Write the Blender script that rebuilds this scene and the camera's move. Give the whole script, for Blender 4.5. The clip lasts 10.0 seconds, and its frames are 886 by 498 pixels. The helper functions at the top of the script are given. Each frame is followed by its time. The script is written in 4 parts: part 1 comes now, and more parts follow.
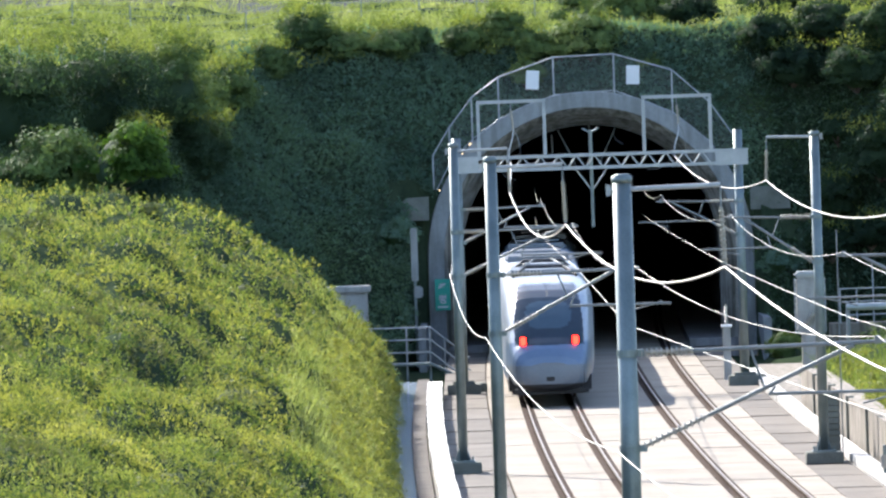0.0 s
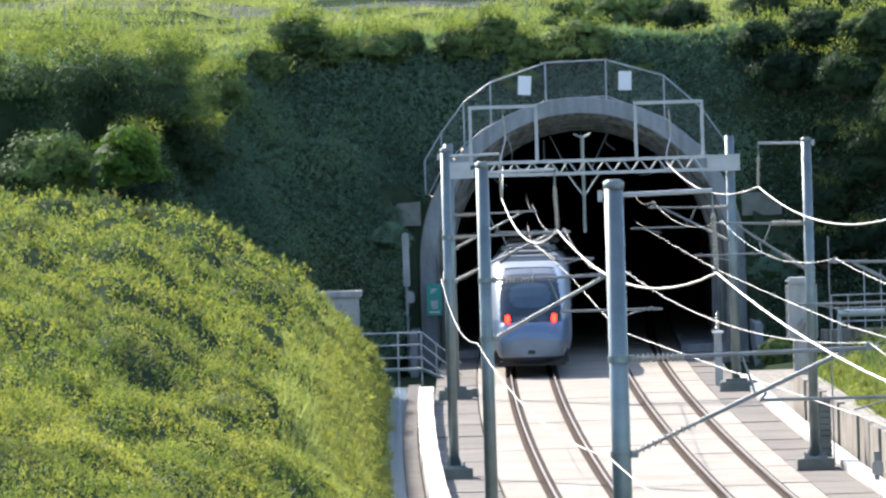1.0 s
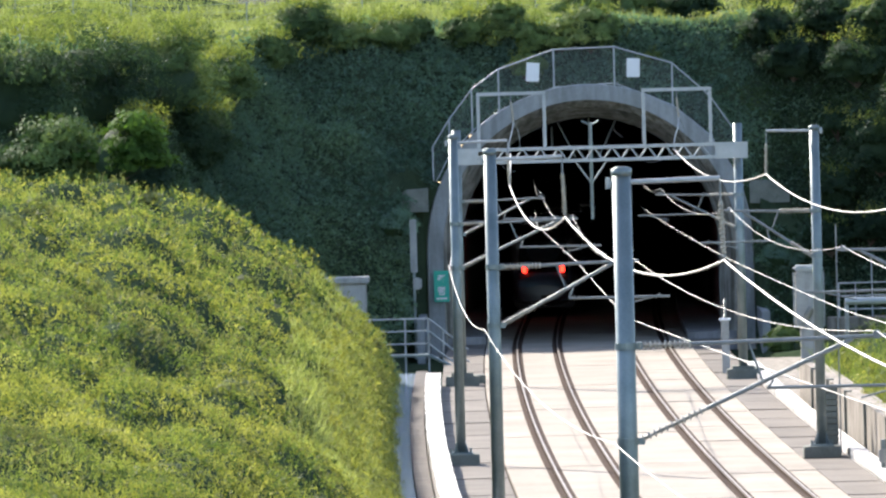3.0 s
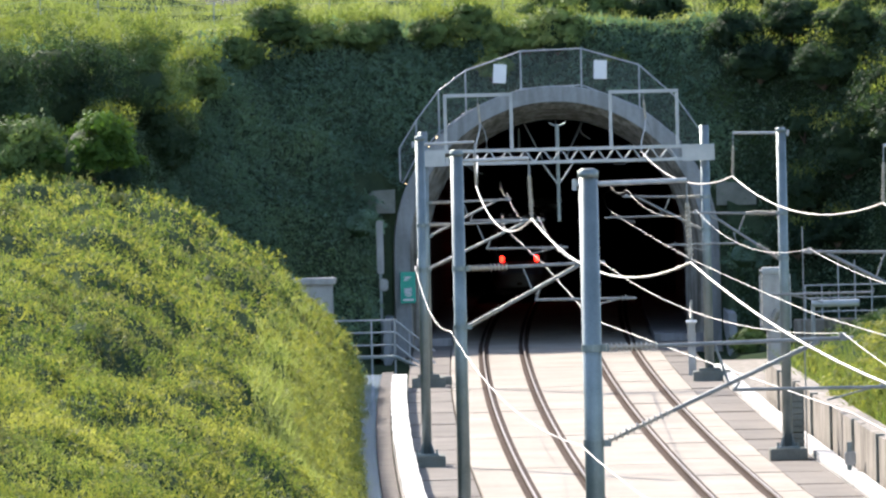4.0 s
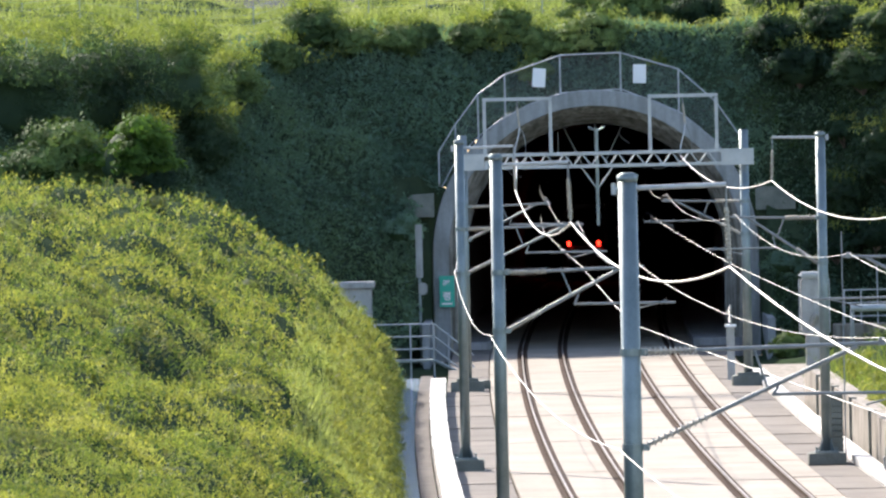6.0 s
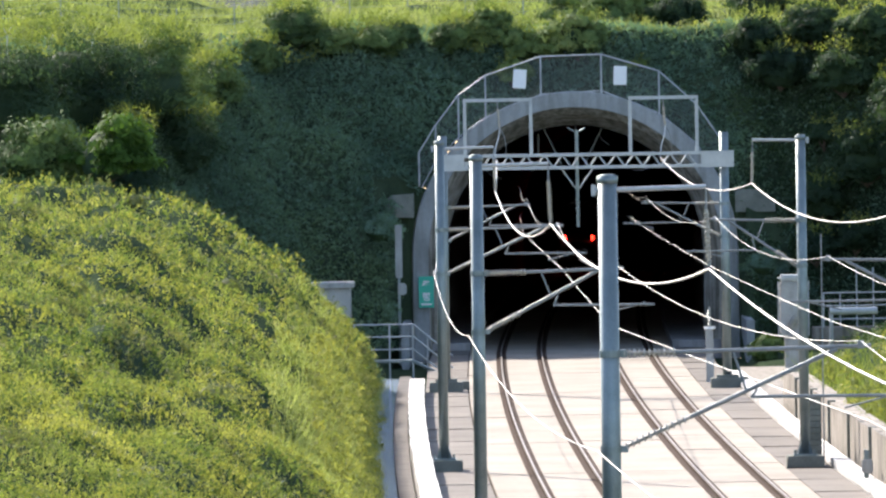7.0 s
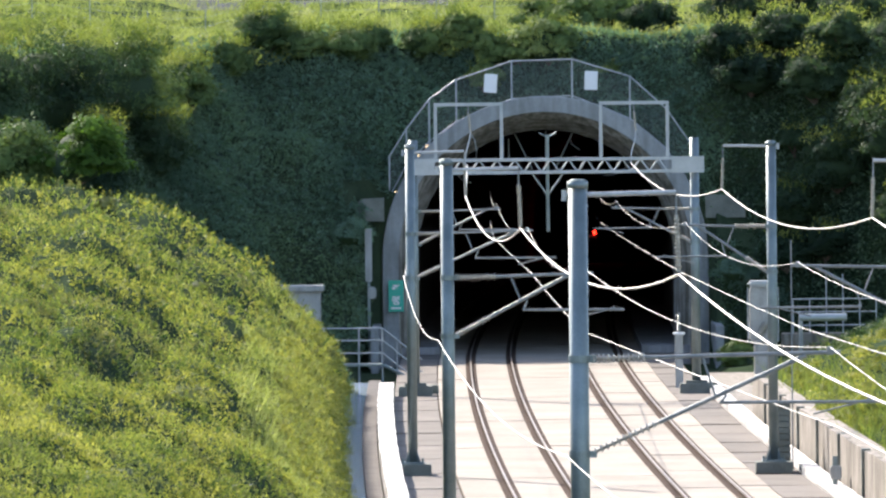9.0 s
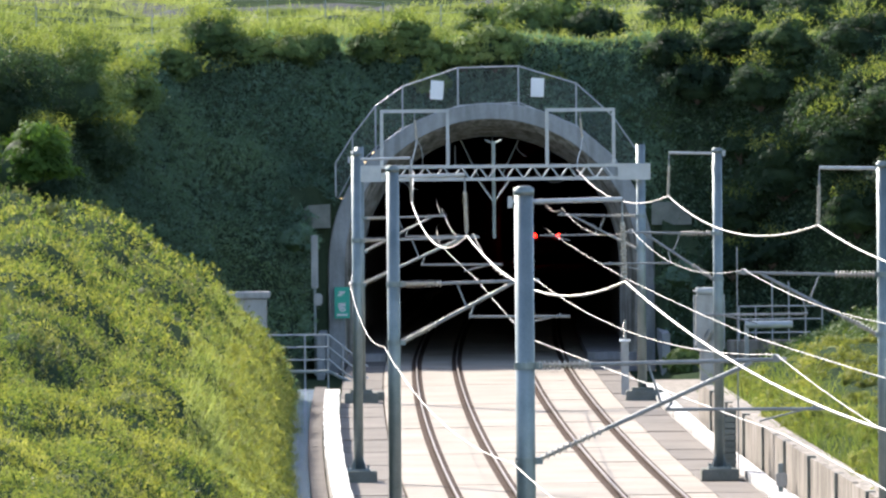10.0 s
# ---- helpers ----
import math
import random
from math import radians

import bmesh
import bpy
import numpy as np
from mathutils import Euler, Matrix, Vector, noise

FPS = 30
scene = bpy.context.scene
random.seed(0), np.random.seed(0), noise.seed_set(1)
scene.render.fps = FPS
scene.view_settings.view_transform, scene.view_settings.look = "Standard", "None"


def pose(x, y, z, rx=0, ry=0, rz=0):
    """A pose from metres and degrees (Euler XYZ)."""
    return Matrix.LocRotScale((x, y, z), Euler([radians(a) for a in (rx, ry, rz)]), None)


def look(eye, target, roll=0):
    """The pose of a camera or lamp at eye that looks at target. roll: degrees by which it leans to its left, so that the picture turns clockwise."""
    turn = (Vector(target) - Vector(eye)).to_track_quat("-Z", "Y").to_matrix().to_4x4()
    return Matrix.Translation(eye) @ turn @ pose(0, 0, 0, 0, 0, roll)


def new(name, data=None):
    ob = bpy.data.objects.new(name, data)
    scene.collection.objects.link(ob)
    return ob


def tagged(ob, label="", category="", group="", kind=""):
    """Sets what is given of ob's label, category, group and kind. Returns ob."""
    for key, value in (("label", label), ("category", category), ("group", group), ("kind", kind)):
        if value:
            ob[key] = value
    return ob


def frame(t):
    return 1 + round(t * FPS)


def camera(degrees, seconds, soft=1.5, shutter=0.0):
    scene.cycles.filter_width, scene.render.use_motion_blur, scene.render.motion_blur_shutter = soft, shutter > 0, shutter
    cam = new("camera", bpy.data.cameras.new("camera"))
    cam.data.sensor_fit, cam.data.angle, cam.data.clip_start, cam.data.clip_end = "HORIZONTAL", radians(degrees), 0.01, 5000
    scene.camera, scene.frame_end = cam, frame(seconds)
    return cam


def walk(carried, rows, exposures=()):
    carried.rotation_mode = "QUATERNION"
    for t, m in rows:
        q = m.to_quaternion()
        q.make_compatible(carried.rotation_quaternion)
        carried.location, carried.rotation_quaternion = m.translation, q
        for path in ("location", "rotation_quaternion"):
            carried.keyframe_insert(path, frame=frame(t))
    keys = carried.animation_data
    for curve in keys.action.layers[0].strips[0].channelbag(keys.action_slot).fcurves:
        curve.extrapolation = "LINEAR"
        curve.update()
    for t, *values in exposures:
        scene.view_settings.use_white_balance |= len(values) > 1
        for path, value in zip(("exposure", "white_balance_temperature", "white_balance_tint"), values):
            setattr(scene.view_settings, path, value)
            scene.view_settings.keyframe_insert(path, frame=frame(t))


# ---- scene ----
# ---------------------------------------------------------------- camera
EYE = 9.8
cam = camera(6.647, 10.0, soft=2.4)
walk(cam, [
    (0, pose(0, 0, EYE, 88.8606, 1.9090, 0.7101)),
    (0.5, pose(0, 0, EYE, 88.9416, 1.8067, 0.6768)),
    (1, pose(0, 0, EYE, 88.8982, 1.7457, 0.6506)),
    (1.5, pose(0, 0, EYE, 88.8657, 1.5808, 0.5891)),
    (2, pose(0, 0, EYE, 88.8262, 1.5452, 0.5262)),
    (2.5, pose(0, 0, EYE, 88.8084, 1.5490, 0.6325)),
    (2.7, pose(0, 0, EYE, 88.7946, 1.5490, 0.7321)),
    (3.8, pose(0, 0, EYE, 88.8087, 1.3718, 0.5272)),
    (4, pose(0, 0, EYE, 88.8015, 1.3718, 0.4636)),
    (4.5, pose(0, 0, EYE, 88.8563, 1.3727, 0.7348)),
    (5, pose(0, 0, EYE, 88.8742, 1.2981, 0.7169)),
    (5.5, pose(0, 0, EYE, 88.8357, 1.4242, 0.6067)),
    (5.7, pose(0, 0, EYE, 88.8328, 1.4242, 0.7057)),
    (6.8, pose(0, 0, EYE, 88.8584, 0.9425, 0.6419)),
    (7, pose(0, 0, EYE, 88.8394, 0.9425, 0.6122)),
    (7.5, pose(0, 0, EYE, 88.8621, 0.8618, 0.5449)),
    (8, pose(0, 0, EYE, 88.8802, 0.8396, 0.4996)),
    (8.5, pose(0, 0, EYE, 88.8493, 0.7083, 0.4796)),
    (9, pose(0, 0, EYE, 88.8671, 0.6064, 0.3932)),
    (9.5, pose(0, 0, EYE, 88.9062, 0.6086, 0.1662)),
    (10, pose(0, 0, EYE, 88.9139, 0.5166, -0.0098)),
], exposures=[(0, 1.26, 6300, 13), (2, 1.26, 6450, 13), (4.5, 1.26, 6600, 15), (10, 1.26, 6600, 15)])

# ---------------------------------------------------------------- light
SUN_AZ, SUN_EL = radians(30), radians(35)      # behind the hill, a little to the west of the line
world = bpy.data.worlds.new("sky")
scene.world = world
world.use_nodes = True
wn = world.node_tree
sky = wn.nodes.new("ShaderNodeTexSky")
sky.sky_type, sky.sun_disc = "NISHITA", False
sky.sun_elevation, sky.sun_rotation = SUN_EL, 2 * math.pi - SUN_AZ
wn.nodes["Background"].inputs["Strength"].default_value = 0.15
wn.links.new(sky.outputs[0], wn.nodes["Background"].inputs["Color"])
sun_data = bpy.data.lights.new("sun", "SUN")
sun_data.energy, sun_data.angle, sun_data.color = 4.3, radians(0.5), (1.0, 0.94, 0.83)
sun = new("sun", sun_data)
sun_to = Vector((-math.sin(SUN_AZ) * math.cos(SUN_EL), math.cos(SUN_AZ) * math.cos(SUN_EL), math.sin(SUN_EL)))
sun.matrix_world = look(Vector((0, 150, 60)) + sun_to * 80, (0, 150, 60))


# ---------------------------------------------------------------- materials
def nodes_of(name):
    m = bpy.data.materials.new(name)
    m.use_nodes = True
    return m, m.node_tree, m.node_tree.nodes["Principled BSDF"]


def surface(name, dark, light, rough=0.7, metal=0.0, scale=3.0, fine=40.0, bump=0.15, stain=0.0, random_tint=0.0, spec=0.5):
    """Two scales of noise between two colours, fine relief, optional streaks and a tint by object."""
    m, tree, bsdf = nodes_of(name)
    link, node = tree.links.new, tree.nodes.new
    geo = node("ShaderNodeNewGeometry")
    a, b = node("ShaderNodeTexNoise"), node("ShaderNodeTexNoise")
    a.inputs["Scale"].default_value, a.inputs["Detail"].default_value = scale, 6
    b.inputs["Scale"].default_value, b.inputs["Detail"].default_value = fine, 4
    link(geo.outputs["Position"], a.inputs["Vector"])
    link(geo.outputs["Position"], b.inputs["Vector"])
    mix = node("ShaderNodeMath")
    mix.operation = "MULTIPLY_ADD"
    mix.inputs[1].default_value = 0.35
    link(b.outputs["Fac"], mix.inputs[0])
    half = node("ShaderNodeMath")
    half.operation = "MULTIPLY"
    half.inputs[1].default_value = 0.65
    link(a.outputs["Fac"], half.inputs[0])
    link(half.outputs[0], mix.inputs[2])
    ramp = node("ShaderNodeValToRGB")
    ramp.color_ramp.elements[0].position, ramp.color_ramp.elements[1].position = 0.33, 0.67
    ramp.color_ramp.elements[0].color, ramp.color_ramp.elements[1].color = (*dark, 1), (*light, 1)
    link(mix.outputs[0], ramp.inputs[0])
    colour = ramp.outputs[0]
    if stain:
        st = node("ShaderNodeTexNoise")
        mp = node("ShaderNodeMapping")
        mp.inputs["Scale"].default_value = (2.2, 2.2, 0.35)
        st.inputs["Scale"].default_value, st.inputs["Detail"].default_value = 1.6, 5
        link(geo.outputs["Position"], mp.inputs["Vector"])
        link(mp.outputs[0], st.inputs["Vector"])
        r2 = node("ShaderNodeValToRGB")
        r2.color_ramp.elements[0].position, r2.color_ramp.elements[1].position = 0.42, 0.62
        r2.color_ramp.elements[0].color = (1, 1, 1, 1)
        r2.color_ramp.elements[1].color = (1 - stain, 1 - stain, 1 - stain * 1.1, 1)
        link(st.outputs["Fac"], r2.inputs[0])
        mm = node("ShaderNodeMix")
        mm.data_type, mm.blend_type = "RGBA", "MULTIPLY"
        mm.inputs[0].default_value = 1
        link(colour, mm.inputs[6])
        link(r2.outputs[0], mm.inputs[7])
        colour = mm.outputs[2]
    if random_tint:
        info, hsv = node("ShaderNodeObjectInfo"), node("ShaderNodeHueSaturation")
        mr = node("ShaderNodeMapRange")
        mr.inputs[3].default_value, mr.inputs[4].default_value = 1 - random_tint, 1 + random_tint
        link(info.outputs["Random"], mr.inputs[0])
        link(mr.outputs[0], hsv.inputs["Value"])
        link(colour, hsv.inputs["Color"])
        colour = hsv.outputs[0]
    link(colour, bsdf.inputs["Base Color"])
    bsdf.inputs["Roughness"].default_value, bsdf.inputs["Metallic"].default_value = rough, metal
    bsdf.inputs["Specular IOR Level"].default_value = spec
    bp = node("ShaderNodeBump")
    bp.inputs["Strength"].default_value, bp.inputs["Distance"].default_value = bump, 0.02
    link(mix.outputs[0], bp.inputs["Height"])
    link(bp.outputs[0], bsdf.inputs["Normal"])
    return m


def leafy(name, dark, light, tip, through_light=0.45, patch=0.35):
    """Leaves: tint by island and by wide patches, half of the light passes through."""
    m, tree, bsdf = nodes_of(name)
    link, node = tree.links.new, tree.nodes.new
    geo = node("ShaderNodeNewGeometry")
    n = node("ShaderNodeTexNoise")
    n.inputs["Scale"].default_value, n.inputs["Detail"].default_value = patch, 3
    link(geo.outputs["Position"], n.inputs["Vector"])
    mr = node("ShaderNodeMath")
    mr.operation = "MULTIPLY_ADD"
    mr.inputs[1].default_value = 0.15
    link(geo.outputs["Random Per Island"], mr.inputs[0])
    sub = node("ShaderNodeMath")
    sub.operation = "MULTIPLY_ADD"
    sub.inputs[1].default_value, sub.inputs[2].default_value = 2.1, -0.67
    link(n.outputs["Fac"], sub.inputs[0])
    link(sub.outputs[0], mr.inputs[2])
    ramp = node("ShaderNodeValToRGB")
    e = ramp.color_ramp.elements
    e[0].position, e[1].position = 0.15, 0.62
    e[0].color, e[1].color = (*dark, 1), (*light, 1)
    x = e.new(0.95)
    x.color = (*tip, 1)
    link(mr.outputs[0], ramp.inputs[0])
    link(ramp.outputs[0], bsdf.inputs["Base Color"])
    bsdf.inputs["Roughness"].default_value = 0.7
    bsdf.inputs["Specular IOR Level"].default_value = 0.15
    tr, mx = node("ShaderNodeBsdfTranslucent"), node("ShaderNodeMixShader")
    gain = node("ShaderNodeMix")
    gain.data_type, gain.blend_type = "RGBA", "MULTIPLY"
    gain.inputs[0].default_value = 1
    gain.inputs[7].default_value = (1.28, 1.38, 0.65, 1)
    link(ramp.outputs[0], gain.inputs[6])
    link(gain.outputs[2], tr.inputs["Color"])
    mx.inputs[0].default_value = through_light
    link(bsdf.outputs[0], mx.inputs[1])
    link(tr.outputs[0], mx.inputs[2])
    link(mx.outputs[0], tree.nodes["Material Output"].inputs["Surface"])
    return m


def glow(name, colour, strength):
    m, tree, bsdf = nodes_of(name)
    bsdf.inputs["Base Color"].default_value = (*colour, 1)
    bsdf.inputs["Emission Color"].default_value = (*colour, 1)
    bsdf.inputs["Emission Strength"].default_value = strength
    return m


def netting(name, colour, cover):
    """Chain-link cloth: fine diagonal wires with gaps between."""
    m, tree, bsdf = nodes_of(name)
    link, node = tree.links.new, tree.nodes.new
    bsdf.inputs["Base Color"].default_value = (*colour, 1)
    bsdf.inputs["Roughness"].default_value, bsdf.inputs["Metallic"].default_value = 0.5, 0.3
    geo = node("ShaderNodeNewGeometry")
    n = node("ShaderNodeTexNoise")
    n.inputs["Scale"].default_value = 1.5
    link(geo.outputs["Position"], n.inputs["Vector"])
    mr = node("ShaderNodeMapRange")
    mr.inputs[3].default_value, mr.inputs[4].default_value = cover * 0.7, cover * 1.3
    link(n.outputs["Fac"], mr.inputs[0])
    tr, mx = node("ShaderNodeBsdfTransparent"), node("ShaderNodeMixShader")
    link(mr.outputs[0], mx.inputs[0])
    link(tr.outputs[0], mx.inputs[1])
    link(bsdf.outputs[0], mx.inputs[2])
    link(mx.outputs[0], tree.nodes["Material Output"].inputs["Surface"])
    return m


SLAB = surface("pale_concrete", (0.255, 0.218, 0.172), (0.37, 0.325, 0.265), 0.88, scale=0.35, fine=6, bump=0.1, random_tint=0.06)
WALKWAY = surface("walkway_concrete", (0.135, 0.118, 0.100), (0.205, 0.182, 0.156), 0.9, scale=0.6, fine=9, bump=0.2, random_tint=0.10, spec=0.3)
PLINTH = surface("rail_seat", (0.055, 0.042, 0.034), (0.105, 0.085, 0.07), 0.95, scale=1.5, fine=14, bump=0.3, spec=0.1)
TROUGH = surface("trough_concrete", (0.55, 0.53, 0.49), (0.70, 0.68, 0.64), 0.85, scale=0.8, fine=10, random_tint=0.06)
WALLC = surface("wall_concrete", (0.22, 0.19, 0.155), (0.36, 0.32, 0.27), 0.9, scale=0.8, fine=10, stain=0.45, random_tint=0.05)
HOODC = surface("portal_concrete", (0.25, 0.265, 0.27), (0.36, 0.375, 0.38), 0.88, scale=0.5, fine=7, stain=0.25)
FLAREC = surface("stained_concrete", (0.20, 0.18, 0.15), (0.48, 0.45, 0.40), 0.9, scale=1.1, fine=8, stain=0.55)
BORE = surface("tunnel_lining", (0.26, 0.25, 0.25), (0.36, 0.35, 0.35), 0.95, scale=0.3, fine=4, stain=0.3)
GALV = surface("galvanised_steel", (0.16, 0.205, 0.21), (0.25, 0.295, 0.30), 0.45, 0.6, scale=2.5, fine=30, bump=0.05, stain=0.12)
GALV_L = surface("pale_steel", (0.34, 0.37, 0.38), (0.46, 0.49, 0.50), 0.5, 0.3, scale=3, fine=30, bump=0.04)
TUBE = surface("tube_steel", (0.16, 0.18, 0.185), (0.26, 0.28, 0.285), 0.55, 0.35, scale=4, fine=40, bump=0.04)
WIRE = surface("bright_wire", (0.40, 0.39, 0.38), (0.56, 0.55, 0.53), 0.42, 0.9, scale=4, fine=40, bump=0.0)
CERAMIC = surface("insulator_shed", (0.28, 0.27, 0.24), (0.42, 0.40, 0.34), 0.4, scale=8, fine=50, bump=0.02)
RAILTOP = surface("polished_rail", (0.22, 0.19, 0.165), (0.34, 0.30, 0.265), 0.5, 0.7, scale=2, fine=20, bump=0.03)
RAILRUST = surface("rusty_rail", (0.040, 0.026, 0.019), (0.08, 0.052, 0.038), 0.95, 0.0, scale=3, fine=30, spec=0.1)
EARTH = surface("earth_and_litter", (0.026, 0.040, 0.024), (0.052, 0.074, 0.040), 1.0, scale=0.8, fine=9, bump=1.0, spec=0.0)
# dirt by the drain, and the dark of shadow lines between walkway slabs
PIT = surface("dirt_and_joint_shade", (0.045, 0.040, 0.036), (0.11, 0.095, 0.085), 0.9, scale=1, fine=12)
FOUND = surface("mast_foundation", (0.12, 0.13, 0.11), (0.22, 0.23, 0.20), 0.9, scale=2, fine=18)
# blue tint stands in for sky light on pale concrete in shade
DRAINC = surface("wet_skylit_channel", (0.30, 0.39, 0.48), (0.50, 0.60, 0.70), 0.12, scale=1.2, fine=9, bump=0.25)
# raised blue and lightness put haze over the shaded slope into the leaf colour
SHADELEAF = leafy("hazed_hill_leaves", (0.095, 0.165, 0.130), (0.150, 0.240, 0.175), (0.18, 0.27, 0.17), 0.35, 0.22)
# darker leaf copy: deep shade put into the colour
DEEPSHADE = leafy("deep_shade_leaves", (0.026, 0.050, 0.030), (0.055, 0.095, 0.048), (0.10, 0.15, 0.06), 0.35, 0.25)
MOUNDLEAF = leafy("bank_leaves", (0.135, 0.158, 0.046), (0.305, 0.300, 0.085), (0.44, 0.41, 0.14), 0.38, 1.0)
BRINKLEAF = leafy("brink_leaves", (0.060, 0.105, 0.040), (0.130, 0.190, 0.062), (0.25, 0.29, 0.10), 0.18, 0.35)
# dark green: shade of the hollows put into the undergrowth colour
GAPSHADE = leafy("shaded_undergrowth_leaves", (0.032, 0.060, 0.028), (0.062, 0.100, 0.042), (0.12, 0.15, 0.055), 0.35, 0.6)
MEADOWLEAF = leafy("meadow_leaves", (0.13, 0.165, 0.065), (0.24, 0.27, 0.12), (0.36, 0.37, 0.20), 0.5, 0.25)
OLIVELEAF = leafy("olive_leaves", (0.100, 0.110, 0.048), (0.190, 0.195, 0.080), (0.28, 0.26, 0.12), 0.3, 1.0)
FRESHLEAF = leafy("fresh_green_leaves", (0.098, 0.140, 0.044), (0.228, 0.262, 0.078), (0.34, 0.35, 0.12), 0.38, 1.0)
GRASSLEAF = leafy("grass_blades", (0.20, 0.235, 0.095), (0.31, 0.34, 0.15), (0.42, 0.42, 0.24), 0.5, 0.5)
HILLWEED = leafy("hill_weeds", (0.090, 0.155, 0.120), (0.140, 0.220, 0.155), (0.14, 0.20, 0.12), 0.35, 0.22)
BIGLEAF = leafy("broad_leaves", (0.045, 0.095, 0.018), (0.08, 0.150, 0.030), (0.13, 0.21, 0.05), 0.4, 0.8)
GREYLEAF = leafy("grey_green_leaves", (0.10, 0.115, 0.055), (0.18, 0.20, 0.095), (0.27, 0.28, 0.14), 0.35, 0.9)
BARK = surface("bark", (0.07, 0.05, 0.035), (0.14, 0.11, 0.08), 0.95, scale=4, fine=30, bump=0.6)
BODYW = surface("white_train_paint", (0.36, 0.41, 0.48), (0.42, 0.47, 0.54), 0.28, 0.1, scale=0.8, fine=10, bump=0.01)
BODYB = surface("blue_train_paint", (0.135, 0.20, 0.31), (0.17, 0.24, 0.36), 0.28, 0.1, scale=0.8, fine=10, bump=0.01)
BODYG = surface("grey_train_paint", (0.15, 0.18, 0.22), (0.20, 0.23, 0.27), 0.32, 0.1, scale=0.8, fine=10, bump=0.01)
SKIRT = surface("dark_skirt", (0.018, 0.018, 0.02), (0.035, 0.035, 0.038), 0.6, scale=2, fine=20)
GLASSD = surface("dark_glass", (0.018, 0.03, 0.045), (0.028, 0.045, 0.065), 0.08, scale=0.5, fine=6, bump=0.0)
GLASSL = surface("tinted_glass", (0.045, 0.078, 0.11), (0.06, 0.10, 0.135), 0.08, scale=0.5, fine=6, bump=0.0)
SIGNG = surface("green_sign", (0.01, 0.42, 0.30), (0.02, 0.50, 0.36), 0.4, scale=2, fine=20, bump=0.0)
SIGNW = surface("white_board", (0.78, 0.79, 0.80), (0.86, 0.87, 0.88), 0.5, scale=2, fine=20, bump=0.0)
CABIN = surface("cabinet_grey", (0.30, 0.31, 0.30), (0.42, 0.43, 0.42), 0.5, scale=2, fine=16, stain=0.2)
NET = netting("chain_link", (0.20, 0.23, 0.23), 0.15)
TAIL = glow("red_tail_lamp", (1.0, 0.022, 0.010), 5.0)
ROADM = surface("asphalt", (0.05, 0.055, 0.06), (0.09, 0.095, 0.10), 1.0, scale=0.3, fine=8, spec=0.05)


# ---------------------------------------------------------------- mesh helpers
def mesh_from(name, verts, faces, mats, index=None, smooth=False):
    me = bpy.data.meshes.new(name)
    me.from_pydata([tuple(v) for v in verts], [], [tuple(f) for f in faces])
    for mt in (mats if isinstance(mats, (list, tuple)) else [mats]):
        me.materials.append(mt)
    if index is not None:
        me.polygons.foreach_set("material_index", np.array(index, dtype=np.int32))
    if smooth:
        me.polygons.foreach_set("use_smooth", np.ones(len(me.polygons), dtype=bool))
    me.update()
    return me


def part(name, bm, material, parent=None, label="", smooth=False):
    me = bpy.data.meshes.new(name)
    bmesh.ops.recalc_face_normals(bm, faces=bm.faces)
    bm.to_mesh(me)
    bm.free()
    me.materials.append(material)
    if smooth:
        me.polygons.foreach_set("use_smooth", np.ones(len(me.polygons), dtype=bool))
    ob = new(name, me)
    if parent:
        ob.parent = parent
    return tagged(ob, label)


def empty(name, at, label, category, group="", kind=""):
    ob = new(name)
    ob.empty_display_size = 0.3
    ob.location = at
    return tagged(ob, label, category, group, kind)


def box(bm, x0, x1, y0, y1, z0, z1, bevel=0.0):
    m = Matrix.Translation(((x0 + x1) / 2, (y0 + y1) / 2, (z0 + z1) / 2)) @ Matrix.Diagonal((x1 - x0, y1 - y0, z1 - z0, 1))
    made = bmesh.ops.create_cube(bm, size=1, matrix=m)["verts"]
    if bevel:
        edges = list({e for v in made for e in v.link_edges})
        bmesh.ops.bevel(bm, geom=edges, offset=bevel, segments=2, affect="EDGES", clamp_overlap=True)
    return bm


def boxed(*a, bevel=0.0):
    return box(bmesh.new(), *a, bevel=bevel)


def rod(bm, a, b, r, r2=None, sides=10, cap=True):
    """A round bar from a to b."""
    a, b = Vector(a), Vector(b)
    d = b - a
    m = Matrix.Translation((a + b) / 2) @ d.to_track_quat("Z", "Y").to_matrix().to_4x4()
    bmesh.ops.create_cone(bm, cap_ends=cap, segments=sides, radius1=r, radius2=r if r2 is None else r2, depth=d.length, matrix=m)
    return bm


def rods(*bars, sides=10):
    bm = bmesh.new()
    for a, b, r in bars:
        rod(bm, a, b, r, sides=sides)
    return bm


def sheds(a, b, r_core, r_shed, count, sides=10):
    """A ribbed insulator from a to b."""
    a, b = Vector(a), Vector(b)
    bm = rod(bmesh.new(), a, b, r_core, sides=sides)
    d = (b - a).normalized()
    step = (b - a).length / (count + 1)
    for i in range(count):
        c = a + d * step * (i + 1)
        rod(bm, c - d * 0.012, c + d * 0.016, r_shed, r_shed * 0.55, sides=sides)
    return bm


def tube_along(points, r, sides=6):
    bm = bmesh.new()
    rings = []
    pts = [Vector(p) for p in points]
    for i, p in enumerate(pts):
        d = (pts[min(i + 1, len(pts) - 1)] - pts[max(i - 1, 0)]).normalized()
        q = d.to_track_quat("Z", "Y").to_matrix()
        rings.append([bm.verts.new(p + q @ Vector((r * math.cos(k * math.tau / sides), r * math.sin(k * math.tau / sides), 0))) for k in range(sides)])
    for u, v in zip(rings, rings[1:]):
        for k in range(sides):
            bm.faces.new((u[k], u[(k + 1) % sides], v[(k + 1) % sides], v[k]))
